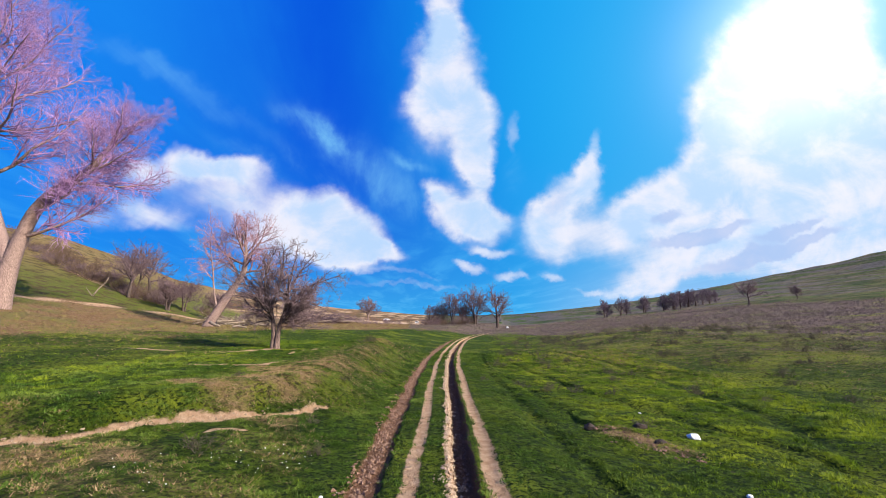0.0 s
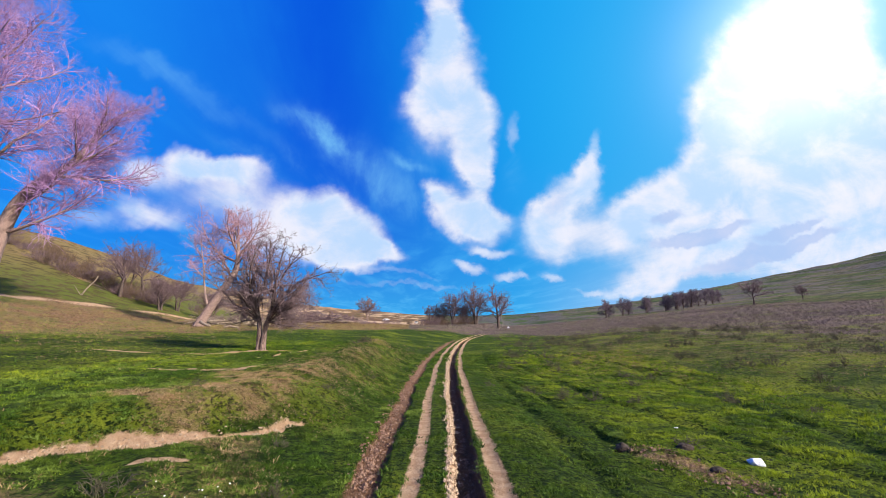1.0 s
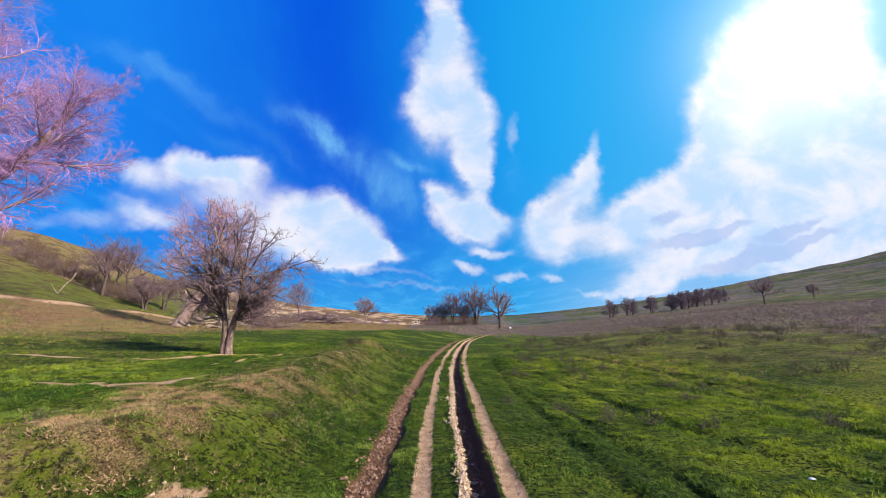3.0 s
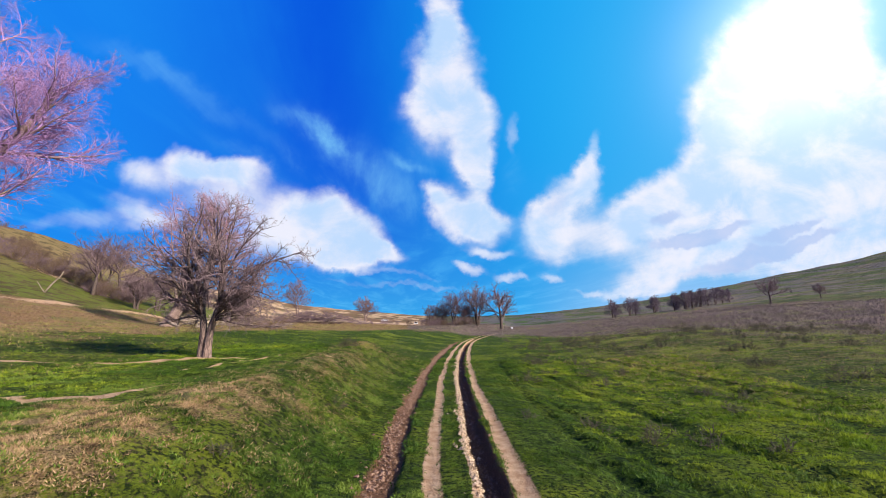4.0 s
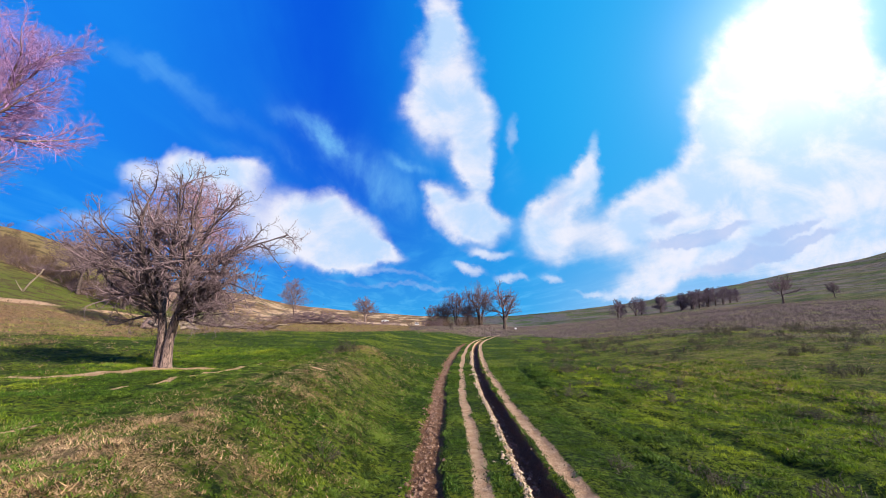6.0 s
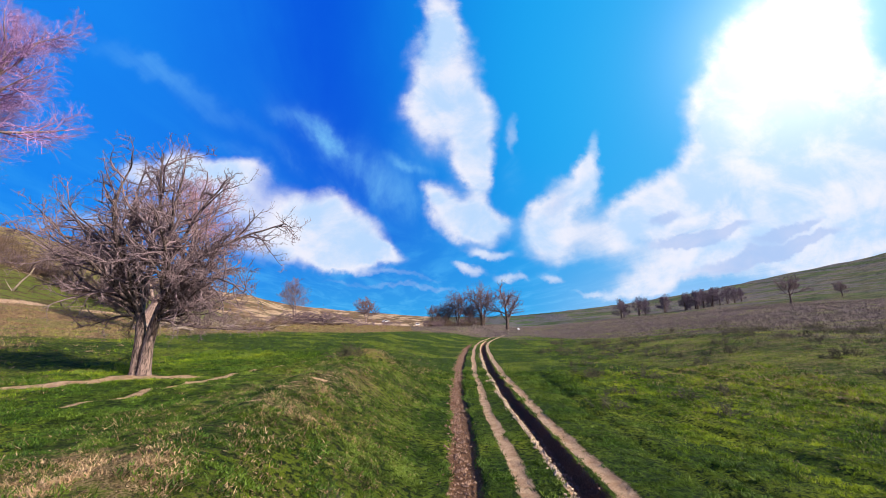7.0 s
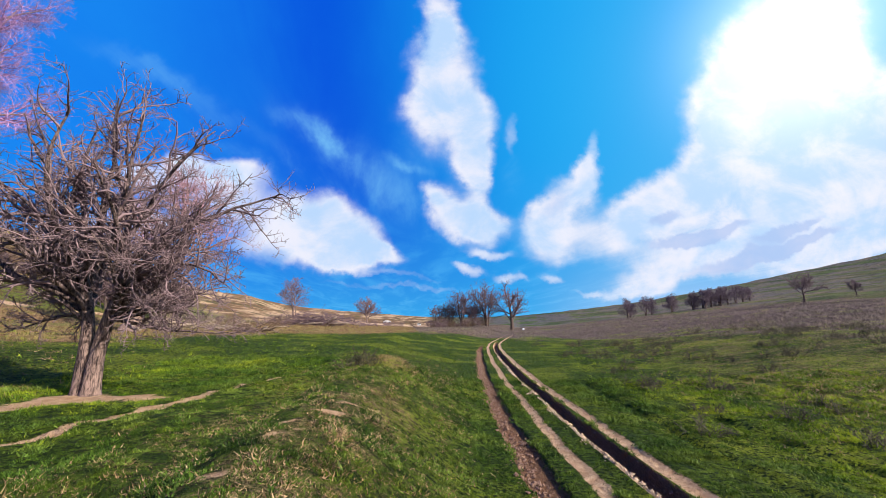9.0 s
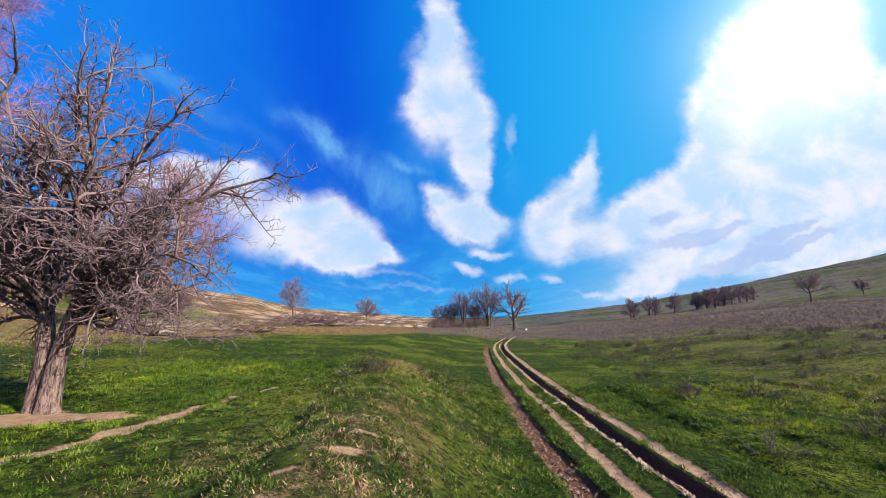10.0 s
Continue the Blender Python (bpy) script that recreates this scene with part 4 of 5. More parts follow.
def brush_heap():
    g = np.random.RandomState(103)
    top = new("brushwood_heap")
    top.matrix_world = place(-33.5, 116) @ Matrix.Diagonal((1.25, 1.25, 1.25, 1))
    tagged(top, "tangled heap of dark cut brushwood with pale logs", "brushwood")
    n = 900
    c = np.stack([g.normal(0, 4.2, n), g.normal(0, 1.4, n), np.abs(g.normal(0.8, 0.7, n))], -1)
    c[:, 2] = np.minimum(c[:, 2], 2.3 - 0.035 * c[:, 0] ** 2) * 0.9
    c[:, 2] = np.maximum(c[:, 2], 0.05)
    a = g.uniform(0, 6.283, n)
    way = np.stack([np.cos(a), np.sin(a), g.normal(0.25, 0.35, n)], -1)
    paths, rad = sprout(g, c, way, g.uniform(0.7, 2.3, n), g.uniform(0.025, 0.06, n), (3, 4, 0.14, 0.0), 0.015)
    v, f = tubes(paths, rad, 4)
    tagged(mesh_object("brushwood", v, f, TWIG_DARK, top), kind="stuff")
    for p0, p1, r in [((2.6, -1.2, 0.35), (4.3, -1.6, 1.35), 0.22), ((3.2, -1.5, 0.25), (6.2, -1.2, 0.4), 0.2), ((-1.0, -1.7, 0.2), (2.2, -1.5, 0.4), 0.17)]:
        mid = [(p0[k] + p1[k]) / 2 + (0.08 if k == 2 else 0) for k in range(3)]
        v, f = stick(g, [p0, mid, p1], r, r * 0.8)
        mesh_object("log", v, f, WOOD_PALE, top)


def fallen(x, y, turn, pts, r, forks, label, mat, name="fallen_log"):
    """A lying trunk with stubs of limbs."""
    g = np.random.RandomState(int(abs(x * 10 + y)))
    top = new(name)
    top.matrix_world = place(x, y, 0.0, turn)
    tagged(top, label, "log" if name == "fallen_log" else "dead branch")
    mesh_object("stem", *stick(g, pts, r, r * 0.55, 10), mat, top)
    for f in forks:
        mesh_object("limb_stub", *stick(g, f, r * 0.5, r * 0.2, 6), mat, top)


brush_heap()
fallen(-29.5, 58.5, 8, [(0, 0, 0.16), (0.5, 0.25, 0.30), (1.0, 0.1, 0.2), (1.6, 0, 0.12)], 0.17, [[(2.2, 0, 0.4), (2.9, 0.5, 0.9), (3.6, 0.7, 1.0)]], "pale fallen trunk lying in dry grass", WOOD_PALE)
fallen(-32.2, 57.6, -30, [(0, 0, 0.6), (0.9, 0, 0.3), (1.8, 0.1, 0.16)], 0.2, [], "broken pale bough leaning at the willow's foot", WOOD_PALE)


def deadwood(x, y, turn, wide, deep, high, sticks, seed, label):
    """A jumble of bleached crooked boughs and thin dead branches."""
    g = np.random.RandomState(seed)
    top = new("deadwood_pile")
    top.matrix_world = place(x, y, 0.0, turn)
    tagged(top, label, "deadwood")
    for k in range(9):
        c = np.array([g.uniform(-0.45, 0.45) * wide, g.uniform(-0.4, 0.4) * deep, g.uniform(0.12, 0.45) * high])
        a = g.normal(0, 0.5) + (math.pi if k % 2 else 0)
        d = np.array([math.cos(a), math.sin(a), g.uniform(-0.25, 0.5)])
        ln, r = g.uniform(1.2, 3.0), g.uniform(0.07, 0.17)
        pts = [c + d * ln * (q - 0.5) + g.normal(0, 0.10, 3) for q in (0, 0.25, 0.5, 0.75, 1.0)]
        mesh_object("bough", *stick(g, pts, r, r * 0.4, 7, 0.07), WOOD_PALE, top)
    c = np.stack([g.normal(0, 0.28 * wide, sticks), g.normal(0, 0.3 * deep, sticks), np.abs(g.normal(0.2, 0.3, sticks)) * high], -1)
    a = g.uniform(0, 6.283, sticks)
    way = np.stack([np.cos(a), 0.6 * np.sin(a), g.normal(0.2, 0.35, sticks)], -1)
    paths, rad = sprout(g, c, way, g.uniform(0.5, 2.0, sticks), g.uniform(0.015, 0.05, sticks), (4, 4, 0.22, 0.0), 0.012)
    tagged(mesh_object("brushwood", *tubes(paths, rad, 4), WOOD_PALE if seed % 2 else TWIG_BROWN, top), kind="stuff")


deadwood(-31.5, 71, 10, 7.0, 3.0, 1.5, 190, 151, "jumbled pile of bleached boughs on the dry bank")
deadwood(-26.5, 70, -8, 6.0, 2.6, 1.1, 170, 152, "low tangle of brown dead branches in dry weeds")
deadwood(-36.5, 68, 15, 5.0, 2.5, 1.3, 130, 153, "pile of pale broken boughs behind the willow")
fallen(-62.8, 74, 0, [(-0.2, 0, -0.1), (0.7, 0, 1.2), (1.6, 0.1, 2.2), (1.9, 0.1, 2.9)], 0.12, [[(-0.1, 0, 0.0), (-0.7, 0, 0.7), (-1.3, 0, 1.5)]], "crooked pale dead branch standing in the slope", WOOD_PALE, "dead_branch")


# ---------------------------------------------------------------- grass
def leaf_material(name, tones, thrift=0.35):
    m, n, b = material(name, 0.7)
    isl = n.add("ShaderNodeNewGeometry").outputs["Random Per Island"]
    pos = n.add("ShaderNodeNewGeometry").outputs["Position"]
    patch = n.noise(0.5, 4, 0.6, pos)
    tones = [tuple(0.8 * k for k in t) for t in tones]
    c = n.mix(isl, tones[0], tones[1])
    c = n.mix(n.step(patch, 0.4, 0.66), c, tones[2])
    c = n.mix(n.math("MULTIPLY", n.step(n.noise(2.6, 4, 0.6, pos), 0.51, 0.62), 0.70), c, tuple(0.45 * k for k in tones[0]))
    # Fine dark speckle in place of the self-shadow short blades lack.
    c = n.mix(n.math("MULTIPLY", n.step(n.noise(8.5, 3, 0.6, pos), 0.53, 0.62), 0.65), c, tuple(0.6 * k for k in tones[0]))
    n.put(b.inputs["Base Color"], c)
    tr = n.add("ShaderNodeBsdfTranslucent")
    n.put(tr.inputs[0], c)
    mixer = n.add("ShaderNodeMixShader")
    mixer.inputs[0].default_value = thrift
    n.put(mixer.inputs[1], b.outputs[0])
    n.put(mixer.inputs[2], tr.outputs[0])
    out = [k for k in n.tree.nodes if k.bl_idname == "ShaderNodeOutputMaterial"][0]
    n.put(out.inputs[0], mixer.outputs[0])
    return m


GRASS = leaf_material("meadow_grass", ((0.038, 0.082, 0.003), (0.27, 0.42, 0.014), (0.44, 0.53, 0.026)))
STRAW = leaf_material("dead_grass", ((0.12, 0.066, 0.030), (0.74, 0.51, 0.29), (0.44, 0.275, 0.135)), 0.15)
# Deep green, set darker to hold down the sunlit bank's brightness.
DEEPGREEN = leaf_material("deep_green_grass", ((0.013, 0.037, 0.003), (0.082, 0.175, 0.009), (0.145, 0.21, 0.014)))
HERB = leaf_material("broad_herbs", ((0.020, 0.056, 0.004), (0.13, 0.235, 0.020), (0.21, 0.29, 0.04)), 0.25)


def heights(x, y):
    return S * (survey(x, y) + tracks(x, y)[0] - 0.10 * near_line(x, y, SCARP, 0.9) - 0.05 * near_line(x, y, FOOTPATH, 0.8))


def scatter(g, tries, box, dense, far):
    """Survey places in a box, thinned with distance from the stretch of track that the meadow is seen from."""
    x, y = g.uniform(box[0], box[1], tries), g.uniform(box[2], box[3], tries)
    off = np.hypot(x - np.interp(y, [0, 26], [0, -3.6]), np.clip(y - 20.5, 6, None))
    off = np.where(y < 26.5, np.hypot(x - np.interp(y, [6, 26], [0, -3.6]), 6), off)
    keep = g.random_sample(tries) < np.clip((dense / off) ** far, 0, 1)
    keep &= np.abs(x) < 1.12 * y + 2.5
    return x[keep], y[keep], off[keep]


def blades(g, x, y, per, tall, wide, spread, lean=0.5, grow=None):
    """Single-triangle blades in tufts: vertices and faces."""
    n = len(x)
    z = heights(x, y)
    h = tall * g.uniform(0.6, 1.35, n)
    if grow is not None:
        h, w_ = h * grow, wide * np.sqrt(grow)
    else:
        w_ = np.full(n, wide)
    cx, cy = np.repeat(S * x, per) + g.normal(0, 1, n * per) * np.repeat(spread * (w_ / wide), per), np.repeat(S * y, per) + g.normal(0, 1, n * per) * np.repeat(spread * (w_ / wide), per)
    cz, hh, ww = np.repeat(z, per), np.repeat(h, per) * g.uniform(0.6, 1.2, n * per), np.repeat(w_, per)
    a, b = g.uniform(0, 6.283, n * per), g.uniform(0, 6.283, n * per)
    ln = g.uniform(0.1, 1.0, n * per) * lean * 2
    base = np.stack([cx, cy, cz - 0.01], -1)
    side = np.stack([np.cos(a), np.sin(a), np.zeros(n * per)], -1) * (ww / 2)[:, None]
    tip = base + np.stack([np.cos(b) * ln, np.sin(b) * ln, np.ones(n * per)], -1) * hh[:, None] / np.sqrt(1 + ln * ln)[:, None]
    v = np.stack([base - side, base + side, tip], 1).reshape(-1, 3)
    return v, np.arange(len(v)).reshape(-1, 3)


def meadow():
    g = np.random.RandomState(7)
    near = scatter(g, 700000, (-15, 16, 4, 40), 7.5, 1.2)
    bank = scatter(g, 90000, (-9.5, -1.6, 9, 25), 9.0, 1.0)
    wider = scatter(g, 330000, (-46, 52, 4, 98), 8.0, 1.2)
    x, y, off = (np.concatenate(k) for k in zip(near, wider, bank))
    pale, brown, straw, weeds, sand, turf = cover(x, y)
    bare = np.maximum(pale, brown)
    live = g.random_sample(len(x)) > np.clip(bare * 1.9 - 0.35, 0, 1)
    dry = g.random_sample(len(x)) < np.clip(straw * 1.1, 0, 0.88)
    clump = waves(x, y, 0.55, 21) + 0.7 * waves(x, y, 0.23, 22) + 0.5 * waves(x, y, 2.2, 24)
    for line in FURROWS:
        live &= g.random_sample(len(x)) > 0.75 * near_line(x, y, line, 0.5)
    live &= g.random_sample(len(x)) < np.clip(0.58 + 0.70 * clump, 0.06, 1)
    tussock = np.clip(0.85 + 0.65 * clump, 0.4, 2.5)
    size = tussock * np.clip(off / 9, 0.85, 2.5)
    pick = live & ~dry
    herb = pick & (waves(x, y, 1.7, 23) + 0.4 * clump + g.normal(0, 0.4, len(x)) > 0.35 + 0.6 * smooth(x - bend(y), 3, 7))
    pick &= ~herb
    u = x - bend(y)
    # Darker blades by the ruts and over the bank that faces the sun.
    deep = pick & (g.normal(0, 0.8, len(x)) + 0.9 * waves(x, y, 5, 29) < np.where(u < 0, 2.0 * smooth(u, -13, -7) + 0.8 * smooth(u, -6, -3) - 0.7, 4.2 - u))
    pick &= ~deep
    v, f = blades(g, x[pick], y[pick], 4, 0.046, 0.014, 0.035, 0.9, size[pick])
    tagged(mesh_object("meadow_grass", v, f, GRASS, None, False), "short bright yellowish green spring grass", "grass", kind="stuff")
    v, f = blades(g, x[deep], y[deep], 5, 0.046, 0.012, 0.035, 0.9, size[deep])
    tagged(mesh_object("deep_green_grass", v, f, DEEPGREEN, None, False), "short deep green grass along the wheel ruts", "grass", kind="stuff")
    v, f = blades(g, x[herb], y[herb], 5, 0.046, 0.021, 0.035, 1.3, size[herb])
    tagged(mesh_object("herbs", v, f, HERB, None, False), "low broad-leaved herbs among the grass", "herbs", kind="stuff")
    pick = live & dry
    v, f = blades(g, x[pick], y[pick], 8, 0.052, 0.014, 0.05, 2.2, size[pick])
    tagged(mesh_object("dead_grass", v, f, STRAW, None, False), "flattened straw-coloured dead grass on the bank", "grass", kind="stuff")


meadow()


# ---------------------------------------------------------------- weeds, clods, litter
WEED = leaf_material("withered_weed", ((0.10, 0.072, 0.074), (0.32, 0.235, 0.23), (0.22, 0.19, 0.12)), 0.1)
TUFT = leaf_material("withered_tuft", ((0.060, 0.055, 0.034), (0.18, 0.155, 0.095), (0.11, 0.10, 0.055)), 0.1)
DRYGRASS = leaf_material("dry_field_grass", ((0.14, 0.080, 0.052), (0.40, 0.26, 0.16), (0.34, 0.28, 0.08)), 0.15)
g = np.random.RandomState(120)
weeds_made = []
for k in range(4):
    b = thicket(g, 0.55, 0.36, 12, 0.007, 0.4).make("withered_weed", TUFT)
    weeds_made.append(tagged(b, "greyish withered weed tuft standing in green grass", "weed", "withered weeds in the meadow"))
WEEDS = [(4.9, 20.0, 0.8), (10.7, 27.0, 1.0), (7.9, 19.7, 0.8), (12.0, 20.0, 1.2), (9.7, 24.0, 1.1), (2.05, 21.4, 0.8), (4.0, 22.2, 0.8), (4.0, 21.2, 1.0), (5.3, 20.7, 1.1), (11.6, 26.4, 1.2), (10.6, 27.3, 0.9),
         (29, 43, 1.3), (22.5, 43.5, 1.2), (18.5, 35.0, 1.3)]
WEEDS += [(6.3, 20.1, 1.0), (6.3, 42.4, 1.0), (5.9, 38.0, 1.1), (5.8, 32.9, 0.9), (10.0, 34, 1.2), (5.3, 38.7, 0.9), (14.6, 52.0, 1.1), (26.0, 50.0, 1.5), (31, 59, 1.6),
         (6.3, 13.3, 0.8), (33, 48, 1.6), (36, 43, 1.6), (28, 52, 1.2), (24, 52, 1.1), (-3.6, 15.4, 0.6), (-5.2, 17.0, 0.6), (-3.4, 11.3, 0.5), (-4.7, 8.4, 0.9), (-2.6, 9.0, 0.6), (-6.5, 13.6, 0.7), (-3.1, 20.5, 0.6), (-6.0, 33.4, 1.5), (-5.6, 33.9, 1.2), (-6.3, 33.9, 1.2)]
for k in range(190):
    az, r = radians(g.uniform(7, 52)), 15 + 62 * g.random_sample() ** 0.7
    if g.random_sample() < 0.10 + (r / 62) ** 1.5:
        WEEDS.append((r * math.sin(az), r * math.cos(az), g.uniform(0.5, 1.1) * (1 + r / 75)))
for k, (x, y, sc) in enumerate(WEEDS):
    m = place(x, y, -0.02, g.uniform(0, 360))
    b = weeds_made[k] if k < 4 else copy_thing(weeds_made[k % 4], m)
    b.matrix_world = m @ Matrix.Diagonal((sc, sc, sc * g.uniform(0.75, 1.1), 1))


def weed_field():
    """The belt of tall dead weeds at the meadow's edge."""
    g = np.random.RandomState(131)
    n = 90000
    az, r = np.radians(g.uniform(-50, 52, n)), 30 + 190 * g.random_sample(n) ** 1.3
    x, y = r * np.sin(az), r * np.cos(az)
    pale, brown, straw, weeds, sand, turf = cover(x, y)
    keep = (g.random_sample(n) < weeds * 0.9) & (pale < 0.3)
    x, y, r = x[keep], y[keep], r[keep]
    for side, name, mat, tall, label in ((x > -0.08 * y, "dead_weeds", WEED, 0.17, "belt of brownish dead weeds at the foot of the hills"), (x <= -0.08 * y, "dry_grass", DRYGRASS, 0.17, "belt of tan dry grass below the hill road")):
        v, f = blades(g, x[side], y[side], 5, tall, 0.045, 0.12, 0.6, np.clip(r[side] / 60, 0.8, 2.0))
        tagged(mesh_object(name, v, f, mat, None, False), label, "weeds", kind="stuff")


weed_field()

CLOD = bark_material("dry_clods", (0.20, 0.125, 0.08), (0.55, 0.41, 0.29))
CLOD_DARK = bark_material("brown_clods", (0.10, 0.055, 0.036), (0.30, 0.18, 0.125))


def lumps(g, x, y, size, name, mat, label, category, up=0.25):
    """Many small eight-sided lumps as one mesh."""
    n = len(x)
    o = np.array([(1, 0, 0), (-1, 0, 0), (0, 1, 0), (0, -1, 0), (0, 0, 1), (0, 0, -1.0)])
    f8 = np.array([(0, 2, 4), (2, 1, 4), (1, 3, 4), (3, 0, 4), (2, 0, 5), (1, 2, 5), (3, 1, 5), (0, 3, 5)])
    a = g.uniform(0, 6.283, n)
    p = o[None] * g.uniform(0.6, 1.3, (n, 6, 1)) * size[:, None, None] + g.normal(0, 0.18, (n, 6, 3)) * size[:, None, None]
    ca, sa = np.cos(a)[:, None], np.sin(a)[:, None]
    p = np.stack([p[..., 0] * ca - p[..., 1] * sa, p[..., 0] * sa + p[..., 1] * ca, p[..., 2] * 0.7], -1)
    z = heights(x, y) + up * size
    p += np.stack([S * x, S * y, z], -1)[:, None]
    faces = (f8[None] + 6 * np.arange(n)[:, None, None]).reshape(-1, 3)
    return tagged(mesh_object(name, p.reshape(-1, 3), faces, mat, None, False), label, category, kind="stuff")


g = np.random.RandomState(140)
n = 5200
y = 4 + 52 * g.random_sample(n) ** 1.3
x = bend(y) + 0.47 - 0.25 - wander(y, 2) * 0.7 + g.normal(0, 0.09, n) * (0.6 + 0.8 * smooth(waves(y, 0 * y, 1.1, 27), -0.4, 0.6))
lumps(g, x, y, 0.012 + 0.045 * g.random_sample(n) ** 2.5, "dry_clods", CLOD, "pale dry clods crumbling along the deep rut", "clods")
n = 5200
y = 4 + 62 * g.random_sample(n) ** 1.5
x = bend(y) - 1.33 - 0.10 * smooth(y, 8, 20) - wander(y, 1) + g.normal(-0.10, 0.14, n)
lumps(g, x, y, 0.012 + 0.04 * g.random_sample(n) ** 2.5, "brown_clods", CLOD_DARK, "brown clods in the churned wheel rut", "clods")
n = 3000
y = 4 + 50 * g.random_sample(n) ** 1.3
x = bend(y) + 0.47 - wander(y, 2) * 0.7 + g.normal(0.02, 0.10, n)
lumps(g, x, y, 0.010 + 0.035 * g.random_sample(n) ** 2.5, "rut_clods", CLOD_DARK, "dark crumbs of earth in the deep rut", "clods")
n = 900
k = g.random_sample(n) * (len(SCARP) - 1)
i = k.astype(int)
sc = np.array(SCARP)
x = sc[i, 0] + (sc[i + 1, 0] - sc[i, 0]) * (k - i) + g.normal(0, 0.12, n)
y = sc[i, 1] + (sc[i + 1, 1] - sc[i, 1]) * (k - i) + g.normal(0.06, 0.12, n)
lumps(g, x, y, 0.008 + 0.032 * g.random_sample(n) ** 3, "bank_clods", CLOD, "pale clods on the washed-out cattle path", "clods")
n = 260
k = g.random_sample(n)
x, y = 4.8 + 1.5 * k + g.normal(0, 0.3, n), 13.3 - 3.0 * k + g.normal(0, 0.35, n)
lumps(g, x, y, 0.01 + 0.045 * g.random_sample(n) ** 3, "rubble", CLOD_DARK, "scattered brown earth and rubble in the grass", "rubble")

PETAL, fn, fb = material("white_petals", 0.6)
fn.put(fb.inputs["Base Color"], fn.mix(fn.add("ShaderNodeNewGeometry").outputs["Random Per Island"], (0.85, 0.85, 0.82), (0.55, 0.55, 0.45)))
n = 60
k = g.randint(0, 9, n)
cx, cy = g.uniform(-6.0, -1.9, 9), g.uniform(5.8, 9.6, 9)
x, y = cx[k] + g.normal(0, 0.35, n), cy[k] + g.normal(0, 0.3, n)
lumps(g, x, y, 0.007 + 0.008 * g.random_sample(n), "small_flowers", PETAL, "scattered tiny white flowers in the grass", "flowers", 4.0)
PLASTIC, pn, pb = material("white_plastic", 0.45)
pc = pn.add("ShaderNodeTexCoord").outputs["Object"]
pn.put(pb.inputs["Base Color"], pn.mix(pn.step(pn.noise(9, 4, 0.6, pc), 0.45, 0.7), (0.72, 0.72, 0.76), (0.42, 0.43, 0.48)))
DARKEARTH = bark_material("dark_earth", (0.02, 0.015, 0.012), (0.07, 0.05, 0.04))


def crumple(name, x, y, size, mat, label, category, seed, up=0.35, turn=0.0):
    """A crumpled lump: a bag, a clod or a boulder of earth."""
    bm = bmesh.new()
    bmesh.ops.create_icosphere(bm, subdivisions=4, radius=1.0)
    for v in bm.verts:
        p = v.co * 1.7 + Vector((seed * 7.1, 0, 0))
        r = 1 + 0.30 * noise.noise(p) + 0.22 * abs(noise.noise(p * 2.6)) - 0.13 * abs(noise.noise(p * 6))
        v.co = Vector((v.co.x * size[0], v.co.y * size[1], max(v.co.z, -0.55) * size[2])) * r
    for f in bm.faces:
        f.smooth = True
    me = bpy.data.meshes.new(name)
    bm.to_mesh(me)
    bm.free()
    me.materials.append(mat)
    ob = new(name, me)
    ob.matrix_world = place(x, y, up * size[2], turn)
    return tagged(ob, label, category)


crumple("plastic_bag", 7.13, 12.1, (0.135, 0.10, 0.085), PLASTIC, "crumpled white plastic bag lying in the grass", "bag", 3, turn=-10)
crumple("paper_scrap", 7.14, 15.4, (0.05, 0.035, 0.02), PLASTIC, "small white scrap of litter in the grass", "litter", 4)
crumple("paper_scrap", 5.8, 8.1, (0.05, 0.04, 0.03), PLASTIC, "small crumpled white litter in the grass", "litter", 5)
crumple("paper_scrap", -1.9, 6.9, (0.03, 0.025, 0.02), PLASTIC, "tiny white scrap beside the rut", "litter", 6)
crumple("earth_mound", 4.62, 13.35, (0.16, 0.14, 0.13), DARKEARTH, "dark freshly dug mound of earth", "earth", 7)
crumple("earth_mound", 6.05, 13.0, (0.16, 0.12, 0.08), DARKEARTH, "dark low mound of earth in grass", "earth", 8)
crumple("earth_mound", 5.95, 11.6, (0.13, 0.10, 0.07), DARKEARTH, "dark low mound of earth in grass", "earth", 9)
crumple("white_sack", 26.3, 172, (0.35, 0.3, 0.4), PLASTIC, "bulky white sack beside the last tree", "sack", 10)


# ---------------------------------------------------------------- far road
def far_road():
    """A low gravel embankment across the valley's end, with sloping sides."""
    xs = np.linspace(-66, -9, 58)
    y0 = 207 + 0.06 * (xs + 40)
    z0 = np.array([ground(a, b) for a, b in zip(xs, y0)])
    z0 = np.convolve(np.pad(z0, 6, mode="edge"), np.ones(13) / 13, mode="valid")
    rows = [np.stack([S * xs, S * y0 + d, z0 + h + 0.05 * waves(xs, y0, 6.0, 41 + k)], -1) for k, (d, h) in enumerate(((-3.6, -0.6), (-2.2, 0.55), (2.2, 0.6), (3.6, -0.6)))]
    v = np.stack(rows, 1).reshape(-1, 3)
    i = np.arange(len(xs) * 4).reshape(-1, 4)
    f = np.concatenate([np.stack([i[:-1, k], i[1:, k], i[1:, k + 1], i[:-1, k + 1]], -1) for k in range(3)])
    tagged(mesh_object("road", v, f, CLOD, None, False), "pale gravel road on a low embankment", "road", kind="structure")


far_road()


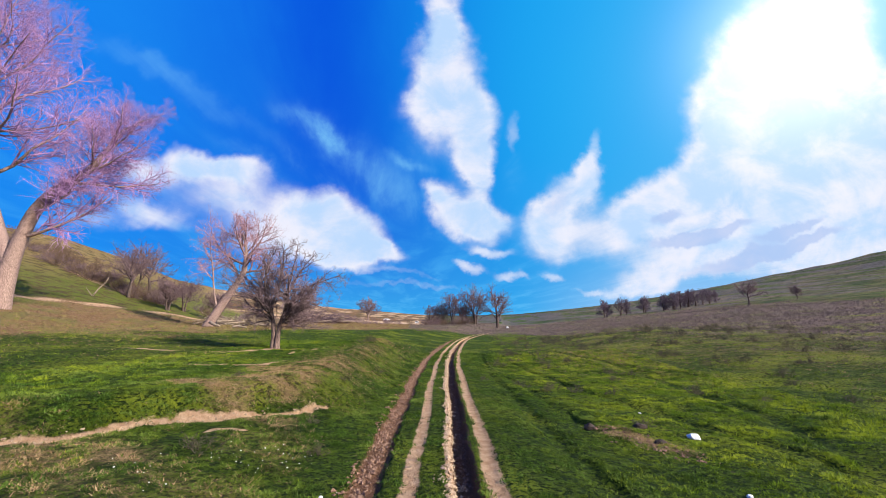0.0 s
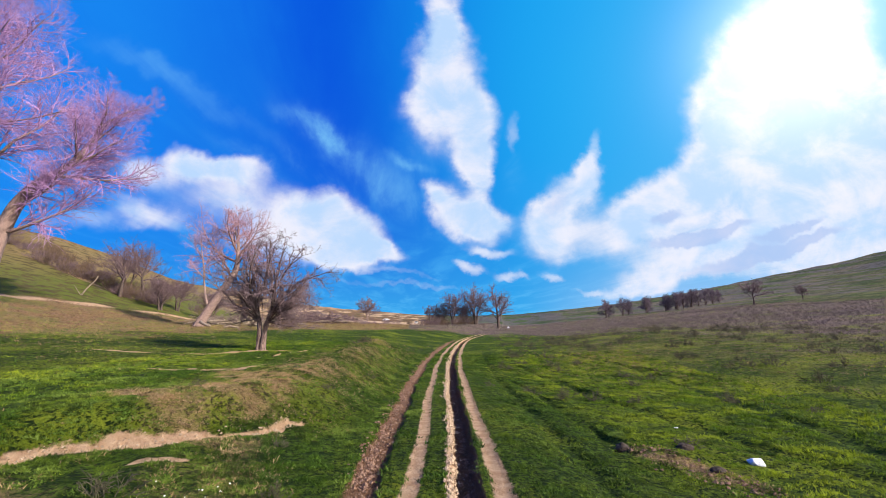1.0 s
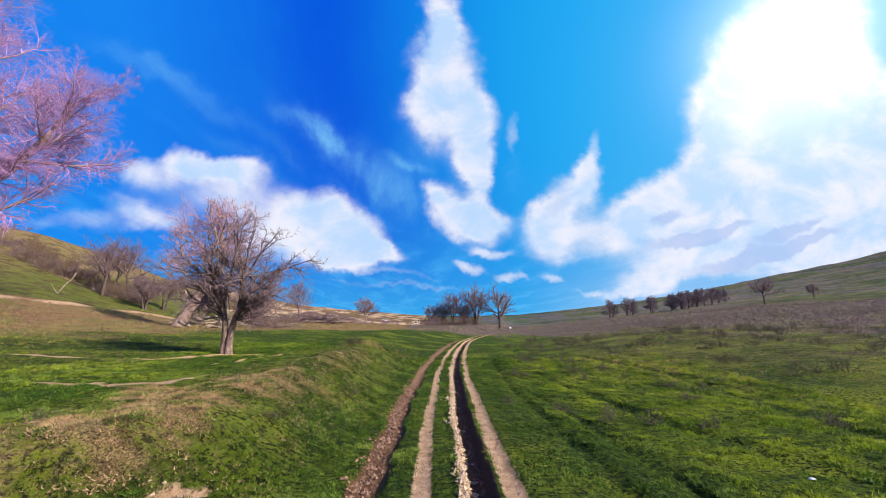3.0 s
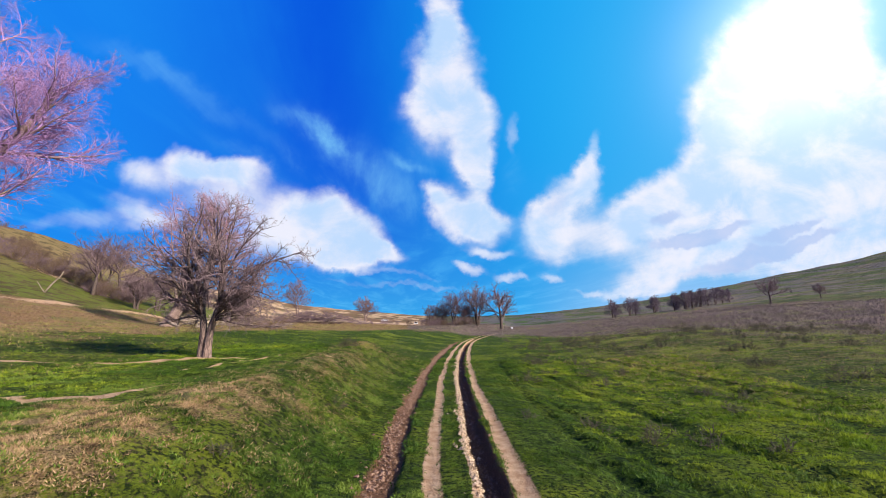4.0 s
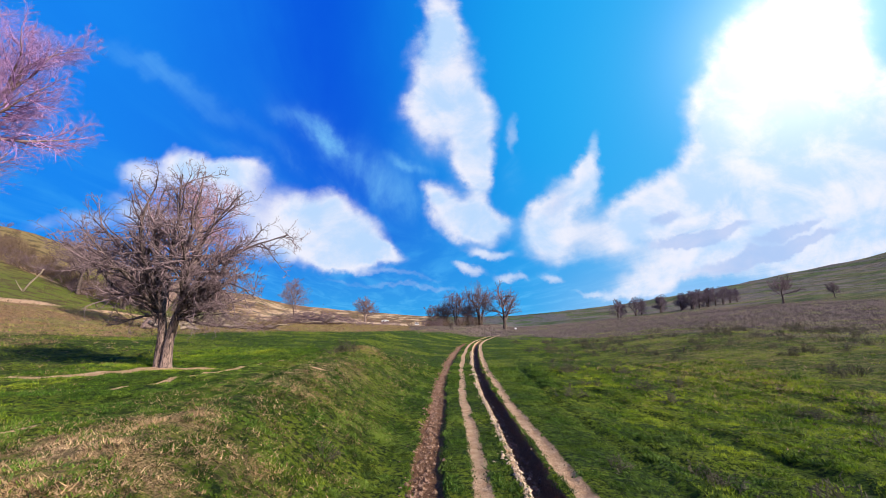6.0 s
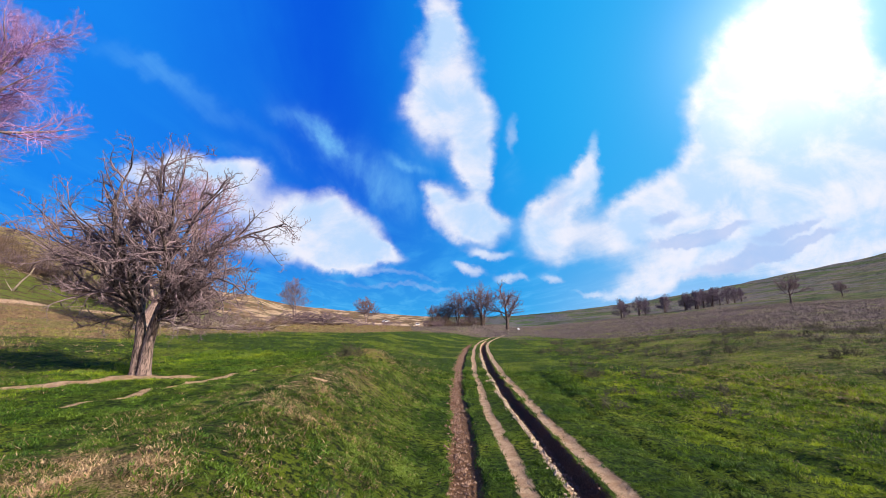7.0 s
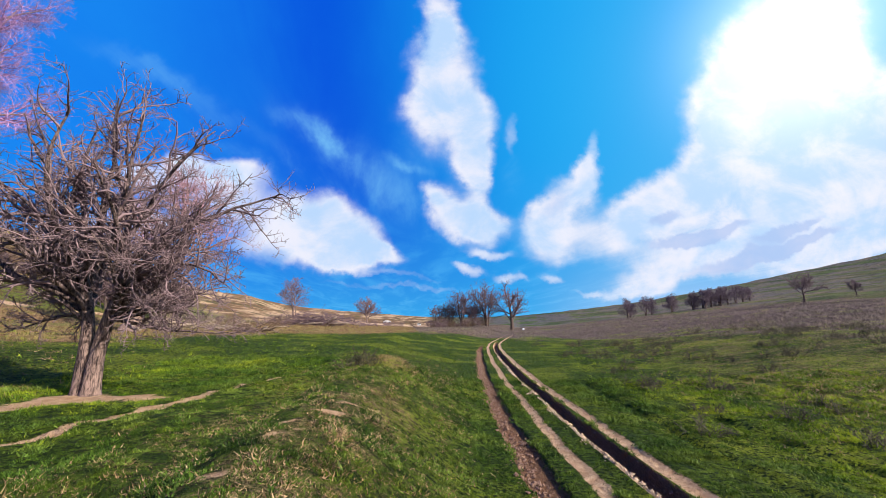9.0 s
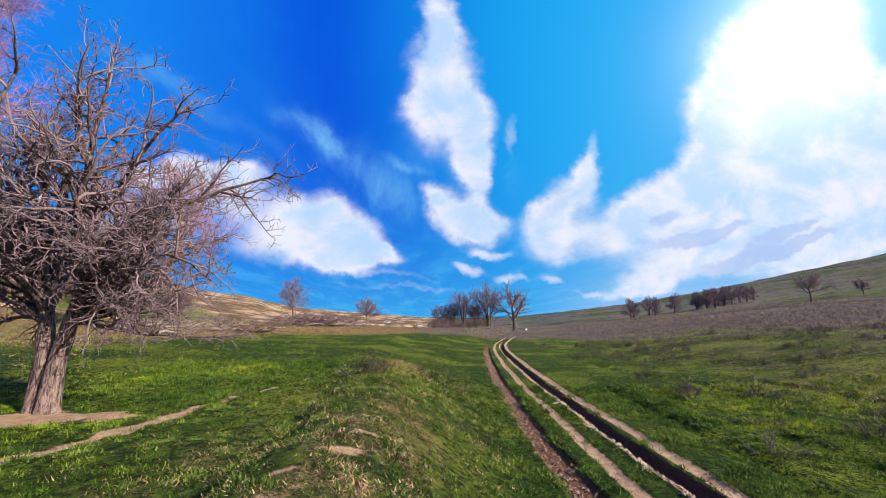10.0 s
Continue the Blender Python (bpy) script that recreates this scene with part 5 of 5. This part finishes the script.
# ---------------------------------------------------------------- far vehicles
def boxy(bm, lo, hi, soft=0.0):
    m = Matrix.Translation([(a + b) / 2 for a, b in zip(lo, hi)]) @ Matrix.Diagonal([*(b - a for a, b in zip(lo, hi)), 1])
    made = bmesh.ops.create_cube(bm, size=1, matrix=m)
    if soft:
        edges = list({e for v in made["verts"] for e in v.link_edges})
        bmesh.ops.bevel(bm, geom=edges, offset=soft, segments=2, affect="EDGES")


def part(name, bm, mat, parent, label=""):
    me = bpy.data.meshes.new(name)
    bm.to_mesh(me)
    bm.free()
    me.materials.append(mat)
    ob = new(name, me)
    ob.parent = parent
    return tagged(ob, label)


CARWHITE, cn, cb = material("white_car_paint", 0.3)
cn.put(cb.inputs["Base Color"], (0.62, 0.62, 0.64, 1))
CARGLASS, cn2, cb2 = material("dark_glass", 0.1)
cn2.put(cb2.inputs["Base Color"], (0.02, 0.025, 0.03, 1))
RUBBER, cn3, cb3 = material("tyre_rubber", 0.8)
cn3.put(cb3.inputs["Base Color"], (0.02, 0.02, 0.02, 1))


def vehicle(name, x, y, turn, long, high, label, boxlike):
    top = new(name)
    top.matrix_world = place(x, y, 0, turn)
    tagged(top, label, "van" if boxlike else "car")
    bm = bmesh.new()
    boxy(bm, (-long / 2, -0.85, 0.3), (long / 2, 0.85, high if boxlike else 0.9), 0.1)
    if not boxlike:
        boxy(bm, (-long * 0.3, -0.75, 0.85), (long * 0.25, 0.75, high), 0.15)
    part("body", bm, CARWHITE, top)
    for s in (-1, 1):
        bm = bmesh.new()
        boxy(bm, (-long * 0.24, s * (0.86 if boxlike else 0.76) - 0.01, high * 0.66), (long * 0.2, s * (0.86 if boxlike else 0.76) + 0.01, high * 0.9))
        part("side_window", bm, CARGLASS, top)
        bm = bmesh.new()
        boxy(bm, (s * long / 2 - 0.02 if boxlike else s * long * 0.26 - 0.02, -0.65, high * 0.62), (s * long / 2 + 0.02 if boxlike else s * long * 0.26 + 0.02, 0.65, high * 0.9))
        part("end_window", bm, CARGLASS, top)
        for q in (-1, 1):
            bm = bmesh.new()
            bmesh.ops.create_cone(bm, cap_ends=True, segments=14, radius1=0.32, radius2=0.32, depth=0.2, matrix=pose(q * long * 0.32, s * 0.8, 0.32, 90, 0, 0))
            part("wheel", bm, RUBBER, top)


vehicle("parked_van", -17.5, 275, 88, 3.4, 1.6, "small white van parked at the far end of the meadow", True)
vehicle("parked_car", -38.0, 280, 25, 3.6, 1.3, "white car parked beside the far road", False)
